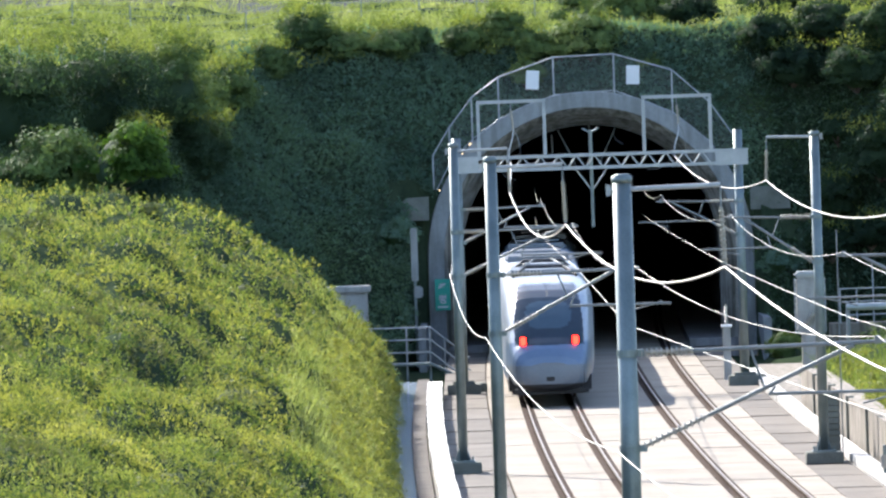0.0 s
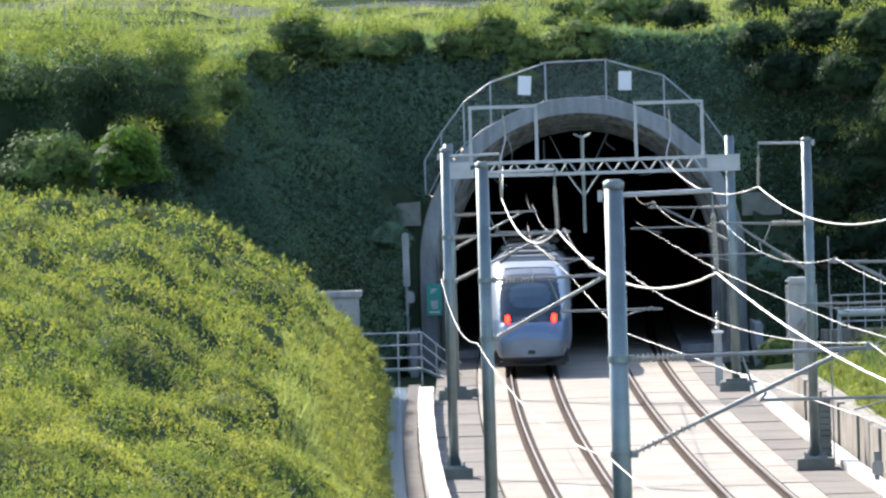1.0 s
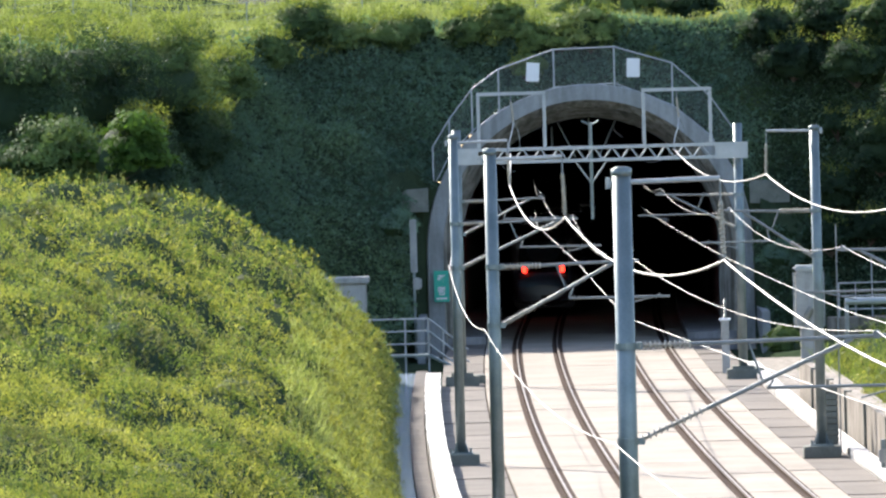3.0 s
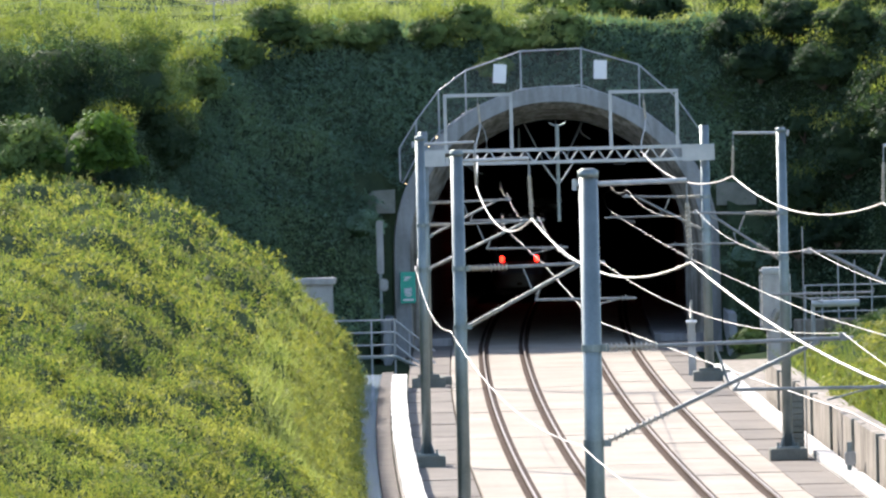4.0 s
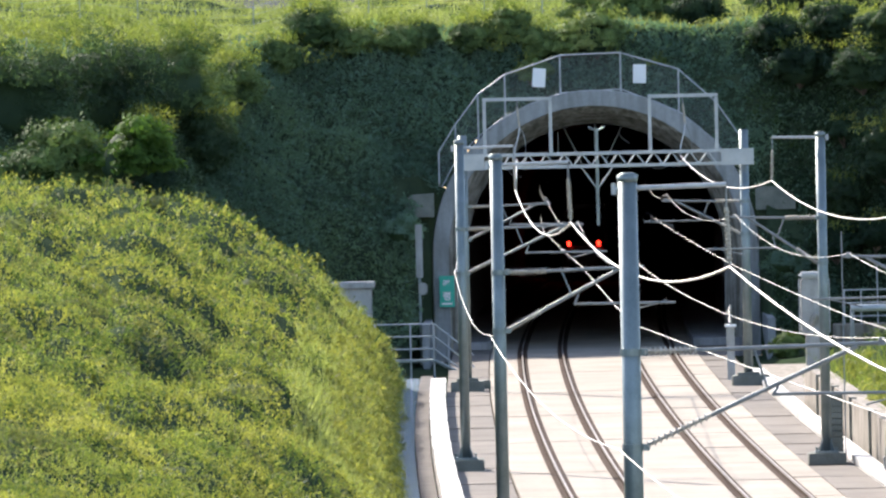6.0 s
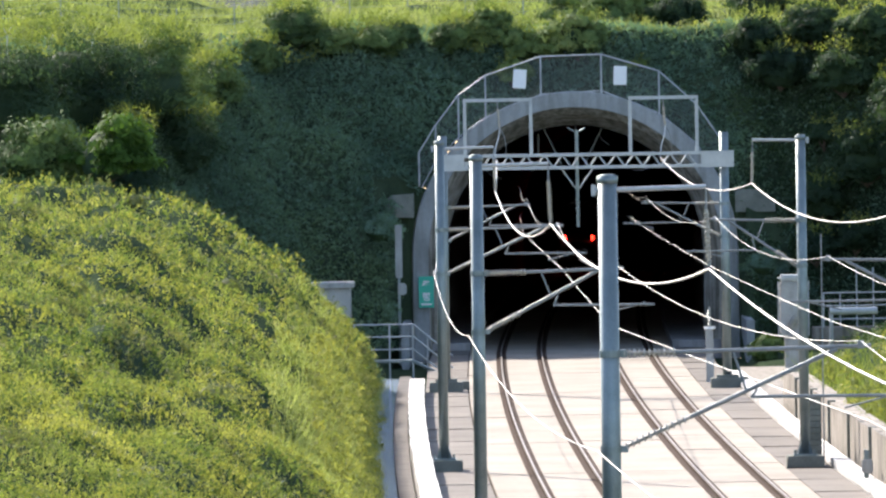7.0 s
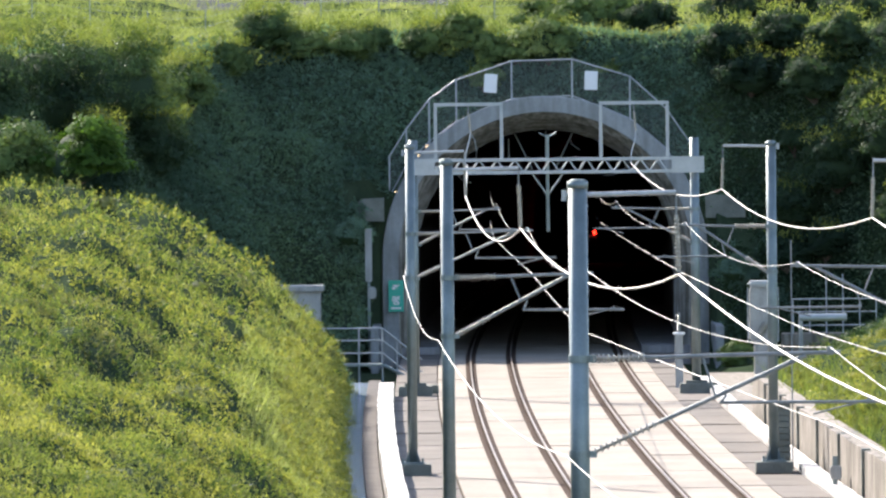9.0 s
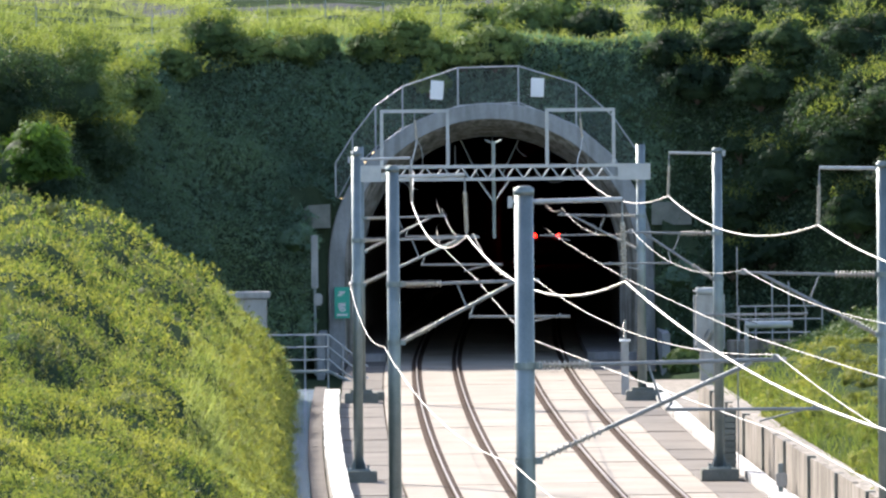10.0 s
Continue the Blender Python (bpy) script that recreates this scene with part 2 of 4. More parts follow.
    bm.faces.new(rings[0][::-1])
    bm.faces.new(rings[-1])
    return bm


# ---------------------------------------------------------------- the line's plan
SPACING = 4.1


def trk(d):
    """Side place of the first track's axis at d metres along."""
    d = np.asarray(d, dtype=float)
    near = np.clip(190 - d, 0, 130)
    return -0.3 + np.where(d > 286.9, (d - 273.8) ** 2 / 9500.0, (300 - d) ** 2 / 9200.0) + 1e-6 * near ** 3


def grade(d):
    """Height of the track: level outside, falling into the tunnel."""
    d = np.asarray(d, dtype=float)
    return -0.0055 * np.maximum(d - 292, 0) - 0.0030 * np.maximum(d - 440, 0)


def smooth(a, b, x):
    t = np.clip((x - a) / (b - a), 0, 1)
    return t * t * (3 - 2 * t)


def waves(x, y, seed, size):
    """Soft uneven field from a few sines, about -1 to 1."""
    rng = np.random.RandomState(seed)
    out = np.zeros(np.broadcast(x, y).shape)
    for i in range(7):
        a, p, w = rng.uniform(0, math.tau), rng.uniform(0, math.tau), rng.uniform(0.6, 1.9) / size
        out += np.sin((x * math.cos(a) + y * math.sin(a)) * w * math.tau + p) / 7 * 1.7
    return out


def knolls(x, y, seed, sx, sy):
    """Rounded lumps of uneven size set in a jittered grid, 0 to 1."""
    u, v = x / sx, y / sy
    iu, iv = np.floor(u), np.floor(v)
    out = np.zeros(np.broadcast(u, v).shape)
    for a in (-1, 0, 1):
        for b in (-1, 0, 1):
            p, q = iu + a, iv + b
            h = np.abs(np.sin(p * 127.1 + q * 311.7 + seed * 17.3) * 43758.5453) % 1
            g = np.abs(np.sin(p * 269.5 + q * 183.3 + seed * 9.1) * 23421.631) % 1
            r = 0.50 + 0.42 * (np.abs(np.sin(p * 71.7 + q * 47.9 + seed) * 9631.77) % 1)
            e = ((u - p - 0.15 - 0.7 * h) ** 2 + (v - q - 0.15 - 0.7 * g) ** 2) / r ** 2
            out = np.maximum(out, (0.55 + 0.45 * ((h + g * 3) % 1)) * np.sqrt(np.clip(1 - e, 0, 1)))
    return out


def shrub_lumps(o, d):
    """Shrub-sized domes with deep gaps over wider swells, on the bank."""
    out = np.zeros(o.shape)
    k = (o < -5.4) & (o > -30) & (d < 264) & (d > 40)
    out[k] = 1.65 * knolls(o[k] + 0.05 * d[k], d[k], 21, 1.9, 4.8) + 0.8 * knolls(o[k] + 0.12 * d[k], d[k], 22, 4.2, 13.0) - 1.6
    return out


PORTAL_D, PORTAL_X, ARCH_Z = 292.0, 1.85, 3.6
R_OUT, R_FACE, R_BORE = 6.25, 5.62, 4.95


def terrain(x, d):
    """Height of the ground, bare of plants."""
    x, d = np.broadcast_arrays(np.asarray(x, float), np.asarray(d, float))
    o = x - trk(d)
    w = waves(x, d, 3, 9.0)
    w2 = waves(x, d, 4, 3.0)
    # bank on the near side of the cutting
    bank = np.interp(-o, [4.9, 5.1, 5.55, 6.4, 7.6, 9.4, 11.4, 13.2, 18, 40, 90], [-0.4, 0.3, 1.5, 2.75, 3.85, 5.05, 6.0, 6.45, 6.9, 7.6, 8.5])
    bank = (bank + (0.15 * w + shrub_lumps(o, d)) * smooth(5.5, 7.4, -o)) * smooth(263, 253, d) - 0.35 * smooth(253, 263, d)
    # cut slope over the portal, folding towards us at both ends
    steep = 1.03 - 0.18 * smooth(-2, -9, x) + 0.25 * smooth(7, 14, x)
    base = 287.0 - 2.0 * smooth(-2, -9, x) + 1.5 * smooth(7, 12, x) - 24 * smooth(-8, -22, x) - 20 * smooth(-25, -60, x) - 26 * smooth(11, 28, x)
    left = smooth(-9, -15, x)
    brink = 12.1 + 0.35 * w - 1.5 * left
    calm = 0.4 + 0.6 * smooth(6.6, 10, abs(x - PORTAL_X))
    fold = np.zeros(x.shape)
    k = (d > 252) & (d < 312) & (abs(x) < 40)
    fold[k] = 0.7 * knolls(x[k], d[k], 31, 1.9, 1.8) + 2.2 * knolls(x[k] + 0.6 * d[k], d[k], 32, 5.5, 4.5) - 1.1
    slope = np.clip((d - base) * steep + 0.2 * w2 + 0.5 * w + fold * calm + 0.7 * (1 - calm), -0.4, None)
    meadow = brink + np.clip(d - base - 11.5, 0, 2000) * (0.030 + 0.014 * left) + np.clip(d - 700, 0, 3000) * 0.02
    hill = np.minimum(slope, meadow)
    # low bank beyond the wall
    side = np.interp(o, [7.9, 8.2, 10, 13, 20, 60, 200], [-0.4, 0.75, 1.1, 1.9, 3.2, 6.0, 9.0]) + 0.25 * w * smooth(8.5, 11, o)
    side = np.where(d > 243, np.interp(o, [7.9, 8.3, 12.5, 16, 30, 60, 200], [-0.4, -0.2, 0.3, 1.8, 4.5, 7.0, 9.0]), side)
    z = np.maximum(np.maximum(bank, side), np.maximum(hill, -0.4))
    z = np.where((o > -4.9) & (o < 7.9) & (d < PORTAL_D - 0.2), -0.45, z)
    z = np.where((abs(x - PORTAL_X) < R_OUT + 0.1) & (d < PORTAL_D - 0.2) & (d > 268), -0.45, z)
    return z


def build_ground():
    xs = np.unique(np.concatenate([np.linspace(-900, -60, 15), np.arange(-60, -18, 2.0), np.arange(-18, 18, 0.3), np.arange(18, 60, 2.0), np.linspace(60, 900, 15)]))
    ds = np.unique(np.concatenate([np.linspace(-200, -10, 8), np.arange(-10, 60, 3.0), np.arange(60, 250, 0.8), np.arange(250, 304, 0.36), np.arange(304, 400, 3.0), np.linspace(400, 2600, 30)]))
    gx, gd = np.meshgrid(xs, ds)
    gz = terrain(gx, gd)
    nx = len(xs)
    verts = np.stack([gx, gd, gz], -1).reshape(-1, 3)
    cx = (gx[:-1, :-1] + gx[1:, 1:]) / 2
    cd = (gd[:-1, :-1] + gd[1:, 1:]) / 2
    cz = (gz[:-1, :-1] + gz[1:, :-1] + gz[:-1, 1:] + gz[1:, 1:]) / 4
    side = np.sqrt(np.clip(R_OUT ** 2 - (cx - PORTAL_X) ** 2, 0, None))
    inside = (abs(cx - PORTAL_X) < R_OUT) & (cd > PORTAL_D - 0.6) & (cd < 303) & (cz < ARCH_Z + side - 0.25)
    faces = []
    for j in range(len(ds) - 1):
        for i in range(nx - 1):
            if not inside[j, i]:
                a = j * nx + i
                faces.append((a, a + 1, a + nx + 1, a + nx))
    ob = new("ground", mesh_from("ground", verts, faces, EARTH, smooth=True))
    tagged(ob, "dark earth cutting slopes under dense summer growth", "ground", kind="structure")


build_ground()


# ---------------------------------------------------------------- track bed
def ribbon(o0, o1, z0, z1, d0, d1, step=6.0):
    """A bar of the line between two side offsets, following the curve."""
    n = max(2, int(math.ceil((d1 - d0) / step)) + 1)
    ds = np.linspace(d0, d1, n)
    x, g = trk(ds), grade(ds)
    v = []
    for xx, dd, gg in zip(x, ds, g):
        v += [(xx + o0, dd, z0 + gg), (xx + o1, dd, z0 + gg), (xx + o1, dd, z1 + gg), (xx + o0, dd, z1 + gg)]
    f = [(0, 1, 2, 3), (4 * n - 1, 4 * n - 2, 4 * n - 3, 4 * n - 4)]
    for i in range(n - 1):
        a = 4 * i
        f += [(a + 3, a + 2, a + 6, a + 7), (a + 1, a, a + 4, a + 5), (a + 2, a + 1, a + 5, a + 6), (a, a + 3, a + 7, a + 4)]
    return v, f


def strip(name, o0, o1, z0, z1, d0, d1, mat, parent=None, step=6.0):
    v, f = ribbon(o0, o1, z0, z1, d0, d1, step)
    ob = new(name, mesh_from(name, v, f, mat))
    if parent:
        ob.parent = parent
    return ob


TRACK_NEAR, TRACK_FAR = 60.0, 640.0
bed = tagged(strip("track_bed", -1.95, SPACING + 1.66, -0.5, -0.06, TRACK_NEAR, TRACK_FAR, PLINTH), "brown grimy concrete bed under the rails", "track bed", kind="structure")


def slab_row(o0, o1, first, length, gap=0.26):
    d = first
    while d < 312:
        strip("slab", o0, o1, -0.2, 0.0 + random.uniform(-0.006, 0.006), d, d + length - gap, SLAB, bed)
        d += length
    strip("slab", o0, o1, -0.2, 0.0, d, TRACK_FAR, SLAB, bed)
    strip("slab", o0, o1, -0.2, 0.0, TRACK_NEAR, first - gap, SLAB, bed)


slab_row(-1.93, -0.92, 161.2, 17.4)
slab_row(-0.585, 0.585, 161.6, 17.4)
slab_row(0.92, SPACING - 0.92, 162.2, 17.4)
slab_row(SPACING - 0.585, SPACING + 0.585, 155.4, 8.8)
slab_row(SPACING + 0.92, SPACING + 1.65, 156.2, 8.8)


def rail(offset):
    ob = empty("rail", (0, 0, 0), "worn steel running rail with polished head", "rail", "running rails")
    strip("foot", offset - 0.075, offset + 0.075, -0.055, -0.03, TRACK_NEAR, TRACK_FAR, RAILRUST, ob)
    strip("web", offset - 0.02, offset + 0.02, -0.03, 0.07, TRACK_NEAR, TRACK_FAR, RAILRUST, ob)
    strip("head", offset - 0.026, offset + 0.026, 0.07, 0.115, TRACK_NEAR, TRACK_FAR, RAILTOP, ob)
    # guard strips along both sides of the rail, as seen by the dark lines beside it
    for k in (-0.125, 0.125):
        strip("fastening_line", offset + k - 0.062, offset + k + 0.062, -0.06, 0.01, TRACK_NEAR, TRACK_FAR, RAILRUST, ob)


for axis in (0, SPACING):
    for s in (-0.752, 0.752):
        rail(axis + s)

# walkways of separate cover slabs; wide dark gaps stand in for the joints' shadow lines
left_way = tagged(strip("walkway_west", -3.39, -1.96, -0.5, -0.12, TRACK_NEAR, 291, PIT), "grey concrete walkway beside the track", "walkway", kind="structure")
right_way = tagged(strip("walkway_east", SPACING + 1.68, SPACING + 2.92, -0.5, -0.12, TRACK_NEAR, 291, PIT), "grey concrete walkway of broad cover slabs", "walkway", kind="structure")
d = 120.0
while d < 289:
    strip("cover_slab", -3.38, -1.98, -0.2, -0.03 + random.uniform(-0.008, 0.008), d, d + 7.7, WALKWAY, left_way)
    d += 8.0
d = 120.0
while d < 289:
    strip("cover_slab", SPACING + 1.70, SPACING + 2.90, -0.2, -0.03 + random.uniform(-0.01, 0.01), d, d + 5.6, WALKWAY, right_way)
    d += 6.0

# raised cable troughs of short white units
trough_w = tagged(strip("cable_trough_west", -3.87, -3.42, -0.5, 0.02, TRACK_NEAR, 253, TROUGH), "white concrete cable trough along the walkway", "cable trough", kind="structure")
d = 130.0
while d < 252:
    strip("trough_lid", -3.88 + random.uniform(-0.015, 0.015), -3.40 + random.uniform(-0.015, 0.015), 0.02, 0.42 + random.uniform(-0.012, 0.012), d, d + 1.97, TROUGH, trough_w, 3)
    d += 2.0
trough_e = tagged(strip("cable_trough_east", SPACING + 2.95, SPACING + 3.35, -0.5, 0.0, TRACK_NEAR, 262, TROUGH), "white concrete cable trough under the wall", "cable trough", kind="structure")
d = 130.0
while d < 260:
    strip("trough_lid", SPACING + 2.93 + random.uniform(-0.015, 0.015), SPACING + 3.36, 0.0, 0.16 + random.uniform(-0.01, 0.01), d, d + 2.95, TROUGH, trough_e, 3)
    d += 3.0
# drain beside the bank; its blue is sky light put into the concrete colour
tagged(strip("drain", -4.95, -4.35, -0.5, -0.10, TRACK_NEAR, 266, DRAINC), "wet pale concrete drain at the foot of the bank, sky light in its blue", "drain", kind="structure")
tagged(strip("gravel_strip", -4.33, -3.92, -0.5, -0.02, TRACK_NEAR, 266, PIT), "dark dirt strip beside the drain", "dirt strip", kind="structure")


def low_wall():
    wall = empty("wall_east", (0, 0, 0), "pale concrete panel wall with dark posts", "wall", kind="structure")
    o = SPACING + 3.5
    d = 124.0 + 0.6
    while d < 232:
        for k in range(4):
            a = d + 0.12 + k * 2.05
            strip("panel", o, o + 0.14, -0.4, 1.24 + random.uniform(-0.02, 0.02), a, a + 2.03, WALLC, wall, 4)
        strip("post", o - 0.07, o + 0.15, -0.4, 1.27, d - 0.10, d + 0.09, FOUND, wall, 4)
        d += 8.4
    strip("coping", o + 0.16, o + 0.75, 0.6, 1.12, 128, d - 0.2, WALLC, wall)


low_wall()


# ---------------------------------------------------------------- tunnel
def arch_ring(r, n=40, foot=-0.5):
    """Points of an arch in the cross plane: straight legs under a half circle."""
    pts = [(-r, foot)]
    for k in range(n + 1):
        a = math.pi - math.pi * k / n
        pts.append((r * math.cos(a), ARCH_Z + r * math.sin(a)))
    pts.append((r, foot))
    return pts


def loft(rings):
    v, f = [], []
    n = len(rings[0])
    for ring in rings:
        v += ring
    for j in range(len(rings) - 1):
        for i in range(n - 1):
            a = j * n + i
            f.append((a, a + 1, a + n + 1, a + n))
    return v, f


def tunnel():
    top = empty("tunnel_portal", (0, 0, 0), "round grey concrete tunnel portal with stained flared mouth", "tunnel", kind="structure")

    def at(r, d, x=PORTAL_X, dz=0.0):
        return [(x + px, d, pz + dz) for px, pz in arch_ring(r)]
    v, f = loft([at(R_OUT, 304), at(R_OUT, PORTAL_D + 0.04), at(R_OUT - 0.04, PORTAL_D), at(R_FACE + 0.03, PORTAL_D), at(R_FACE, PORTAL_D + 0.03)])
    ob = new("hood", mesh_from("hood", v, f, HOODC))
    ob.parent = top
    v, f = loft([at(R_FACE, PORTAL_D + 0.03), at(R_FACE - 0.25, PORTAL_D + 0.5), at(R_BORE, PORTAL_D + 2.0)])
    ob = new("flare", mesh_from("flare", v, f, FLAREC))
    ob.parent = top
    rings = []
    for d in np.concatenate([[PORTAL_D + 2.0], np.arange(300, 641, 10.0)]):
        xx = PORTAL_X if d < 297 else float(trk(d)) + SPACING / 2
        rings.append(at(R_BORE + (0.0 if d < 297 else 0.4), d, xx, float(grade(d))))
    v, f = loft(rings)
    n = len(rings[0])
    f.append(tuple(range(len(v) - n, len(v))))
    ob = new("lining", mesh_from("lining", v, f, BORE))
    ob.parent = top
    strip("floor", -3.9, SPACING + 3.9, -0.8, -0.48, PORTAL_D - 1.0, 640, BORE, top)
    # kerb walkways inside the bore
    for a, b in ((-3.6, -1.97), (SPACING + 1.68, SPACING + 3.6)):
        ob = strip("kerb", a, b, -0.5, 0.25, PORTAL_D + 0.2, 640, BORE, top)
    # wing walls beside the hood
    for s in (-1, 1):
        x = PORTAL_X + s * R_OUT
        bm = bmesh.new()
        prof = [(-0.10, 5.12), (-0.10, 6.02), (0.75, 5.98), (1.42, 5.42), (1.42, 5.12)]
        front = 291.3 if s < 0 else 291.9
        a = [bm.verts.new((x + s * u, front, w)) for u, w in prof]
        b = [bm.verts.new((x + s * u, 298.0, w)) for u, w in prof]
        for i in range(5):
            bm.faces.new((a[i], a[(i + 1) % 5], b[(i + 1) % 5], b[i]))
        bm.faces.new(a)
        bm.faces.new(b)
        part("wing_wall", bm, FOUND, top)
    # earth face between the hood and the slope
    v, f = [], []
    xs = np.concatenate([[-R_OUT - 0.35], np.linspace(-R_OUT, R_OUT, 61), [R_OUT + 0.35]])
    for px in xs:
        low = ARCH_Z + math.sqrt(max(0, (R_OUT - 0.06) ** 2 - px * px)) if abs(px) < R_OUT - 0.05 else -0.45
        hi = max(low, float(terrain(PORTAL_X + px, PORTAL_D + 0.3)) + 0.1)
        v += [(PORTAL_X + px, PORTAL_D + 0.1, low), (PORTAL_X + px, PORTAL_D + 0.1, hi)]
    for i in range(len(xs) - 1):
        f.append((2 * i, 2 * i + 2, 2 * i + 3, 2 * i + 1))
    new("spandrel", mesh_from("spandrel", v, f, EARTH)).parent = top
    for s in (-1, 1):
        x = PORTAL_X + s * (R_OUT + 0.05)
        part("side_wall", boxed(min(x, x + s * 0.3), max(x, x + s * 0.3), 284.5, 292.2, -0.45, 1.2, bevel=0.03), HOODC, top)


tunnel()


def hood_fence():
    """Chain-link guard round the crown of the portal."""
    top = empty("safety_fence", (0, 0, 0), "grey steel chain-link safety fence along the portal crown", "fence")
    y = 292.25
    posts = [(-4.11, 5.9, 7.6), (-3.45, 7.1, 8.65), (-2.56, 8.0, 9.78), (-1.51, 8.75, 10.53), (0.63, 9.6, 11.23), (2.96, 9.7, 11.28), (5.18, 8.8, 10.6), (6.6, 7.6, 9.31), (7.57, 6.0, 7.88)]
    near = y / 293.9
    posts = [(x * near, EYE + (a - EYE) * near, EYE + (b - EYE) * near) for x, a, b in posts]
    for x, a, b in posts:
        part("post", rods(((x, y, a), (x, y, b), 0.035)), GALV_L, top)
    for (x0, a0, b0), (x1, a1, b1) in zip(posts, posts[1:]):
        part("top_rail", rods(((x0, y, b0 - 0.03), (x1, y, b1 - 0.03), 0.028)), GALV_L, top)
        part("bottom_rail", rods(((x0, y, a0 + 0.15), (x1, y, a1 + 0.15), 0.02)), GALV_L, top)
        bm = bmesh.new()
        bm.faces.new([bm.verts.new(p) for p in ((x0, y + 0.04, a0), (x1, y + 0.04, a1), (x1, y + 0.04, b1), (x0, y + 0.04, b0))])
        part("mesh_panel", bm, NET, top)
    for x, z, tilt in ((-0.18, 10.35, 4), (3.69, 10.42, 2)):
        b = part("notice_board", boxed(-0.25, 0.25, -0.02, 0.02, -0.36, 0.36, bevel=0.01), SIGNW, top, "blank white board")
        b.matrix_basis = pose(x * near, y - 0.05, EYE + (z - EYE) * near, 0, tilt, 0)


hood_fence()


def name_sign():
    s = empty("name_sign", (-3.88, 291.75, 2.25), "green tunnel name sign with white lettering on the portal", "sign")
    part("plate", boxed(-0.29, 0.29, 0.0, 0.05, -0.6, 0.6, bevel=0.01), SIGNG, s)
    for ch, z in (("죽", 0.14), ("령", -0.30)):
        cu = bpy.data.curves.new("lettering", "FONT")
        cu.body, cu.size, cu.align_x, cu.extrude = ch, 0.35, "CENTER", 0.006
        cu.offset = 0.012
        cu.materials.append(SIGNW)
        t = new("lettering", cu)
        t.parent = s
        t.matrix_basis = pose(0, -0.008, z, 90, 0, 0)
    part("small_print", boxed(-0.2, 0.2, -0.012, -0.004, -0.5, -0.43), SIGNW, s)
    part("bracket", boxed(-0.02, 0.02, 0.05, 0.24, -0.1, 0.1), GALV, s)


name_sign()


# ---------------------------------------------------------------- masts and overhead line
def pole(top, h, r=0.13, base=True):
    bm = rod(bmesh.new(), (0, 0, 0.05), (0, 0, h), r, r * 0.96, sides=20)
    rod(bm, (0, 0, h - 0.10), (0, 0, h), r * 1.06, r * 1.06, sides=20)
    rod(bm, (0, 0, h), (0, 0, h + 0.03), r * 1.0, r * 0.6, sides=20)
    p = part("pole", bm, GALV, top, smooth=False)
    p.data.polygons.foreach_set("use_smooth", np.array([len(q.vertices) == 4 for q in p.data.polygons]))
    part("base_plate", boxed(-0.3, 0.3, -0.3, 0.3, 0.26, 0.31, bevel=0.008), GALV, top)
    part("foundation", boxed(-0.48, 0.48, -0.5, 0.5, -0.45, 0.26, bevel=0.03), FOUND, top)
    for k in range(4):
        a = math.pi / 4 + k * math.pi / 2
        c, s = math.cos(a), math.sin(a)
        bm = bmesh.new()
        q = [bm.verts.new(v) for v in ((c * r, s * r, 0.31), (c * r * 2.2, s * r * 2.2, 0.31), (c * r, s * r, 0.64))]
        face = bm.faces.new(q)
        ext = bmesh.ops.extrude_face_region(bm, geom=[face])
        bmesh.ops.translate(bm, vec=(-s * 0.02, c * 0.02, 0), verts=[e for e in ext["geom"] if isinstance(e, bmesh.types.BMVert)])
        part("rib", bm, GALV, top)
        part("anchor_bolt", rods(((c * 0.36, s * 0.36, 0.29), (c * 0.36, s * 0.36, 0.40), 0.03), sides=6), GALV, top)


def clamp(top, z, r=0.13, side=1):
    bm = rod(bmesh.new(), (0, 0, z - 0.05), (0, 0, z + 0.05), r * 1.12, sides=18)
    box(bm, side * r * 1.0 - 0.04, side * r * 1.0 + 0.10, -0.05, 0.05, z - 0.05, z + 0.05)
    part("clamp", bm, GALV, top)


def cantilever(top, side, z_top, z_low, reach, reg_z, r=0.13, y=0.0):
    """Bracket arm: insulated top tube, insulated strut, registration tube and steady arm."""
    s = side
    clamp(top, z_top, r, s)
    clamp(top, z_low, r, s)
    e = reach + 0.15
    part("top_tube", rods(((s * 0.95, y, z_top + 0.01), (s * e, y, z_top + 0.06), 0.03)), TUBE, top)
    part("top_insulator", sheds((s * r, y, z_top), (s * 1.0, y, z_top + 0.01), 0.028, 0.075, 11), CERAMIC, top, "ribbed grey insulator")
    a, b = Vector((s * r, y, z_low)), Vector((s * (reach - 0.35), y, z_top + 0.02))
    m = a.lerp(b, 0.32)
    part("strut", rods((m, b, 0.034)), TUBE, top)
    part("strut_insulator", sheds(a, m, 0.03, 0.07, 11), CERAMIC, top, "ribbed grey insulator")
    c = a.lerp(b, 0.58)
    part("hanger", rods((c + Vector((0, 0, 0.02)), (c.x - s * 0.18, y, z_top), 0.018)), TUBE, top)
    r0 = a.lerp(b, 0.60)
    part("registration_tube", rods(((r0.x, y, reg_z), (s * (reach + 0.75), y, reg_z - 0.01), 0.024), ((r0.x + s * 0.02, y, reg_z), (r0.x + s * 0.1, y, r0.z), 0.018)), TUBE, top)
    part("steady_arm", rods(((s * (reach + 0.55), y, reg_z + 0.02), (s * (reach - 0.25), y, reg_z - 0.18), 0.014), ((s * (reach + 0.55), y, reg_z + 0.05), (s * (reach + 0.55), y, reg_z - 0.03), 0.02)), TUBE, top)
    part("messenger_clamp", boxed(s * reach - 0.05, s * reach + 0.05, y - 0.06, y + 0.06, z_top + 0.02, z_top + 0.14, bevel=0.01), TUBE, top)


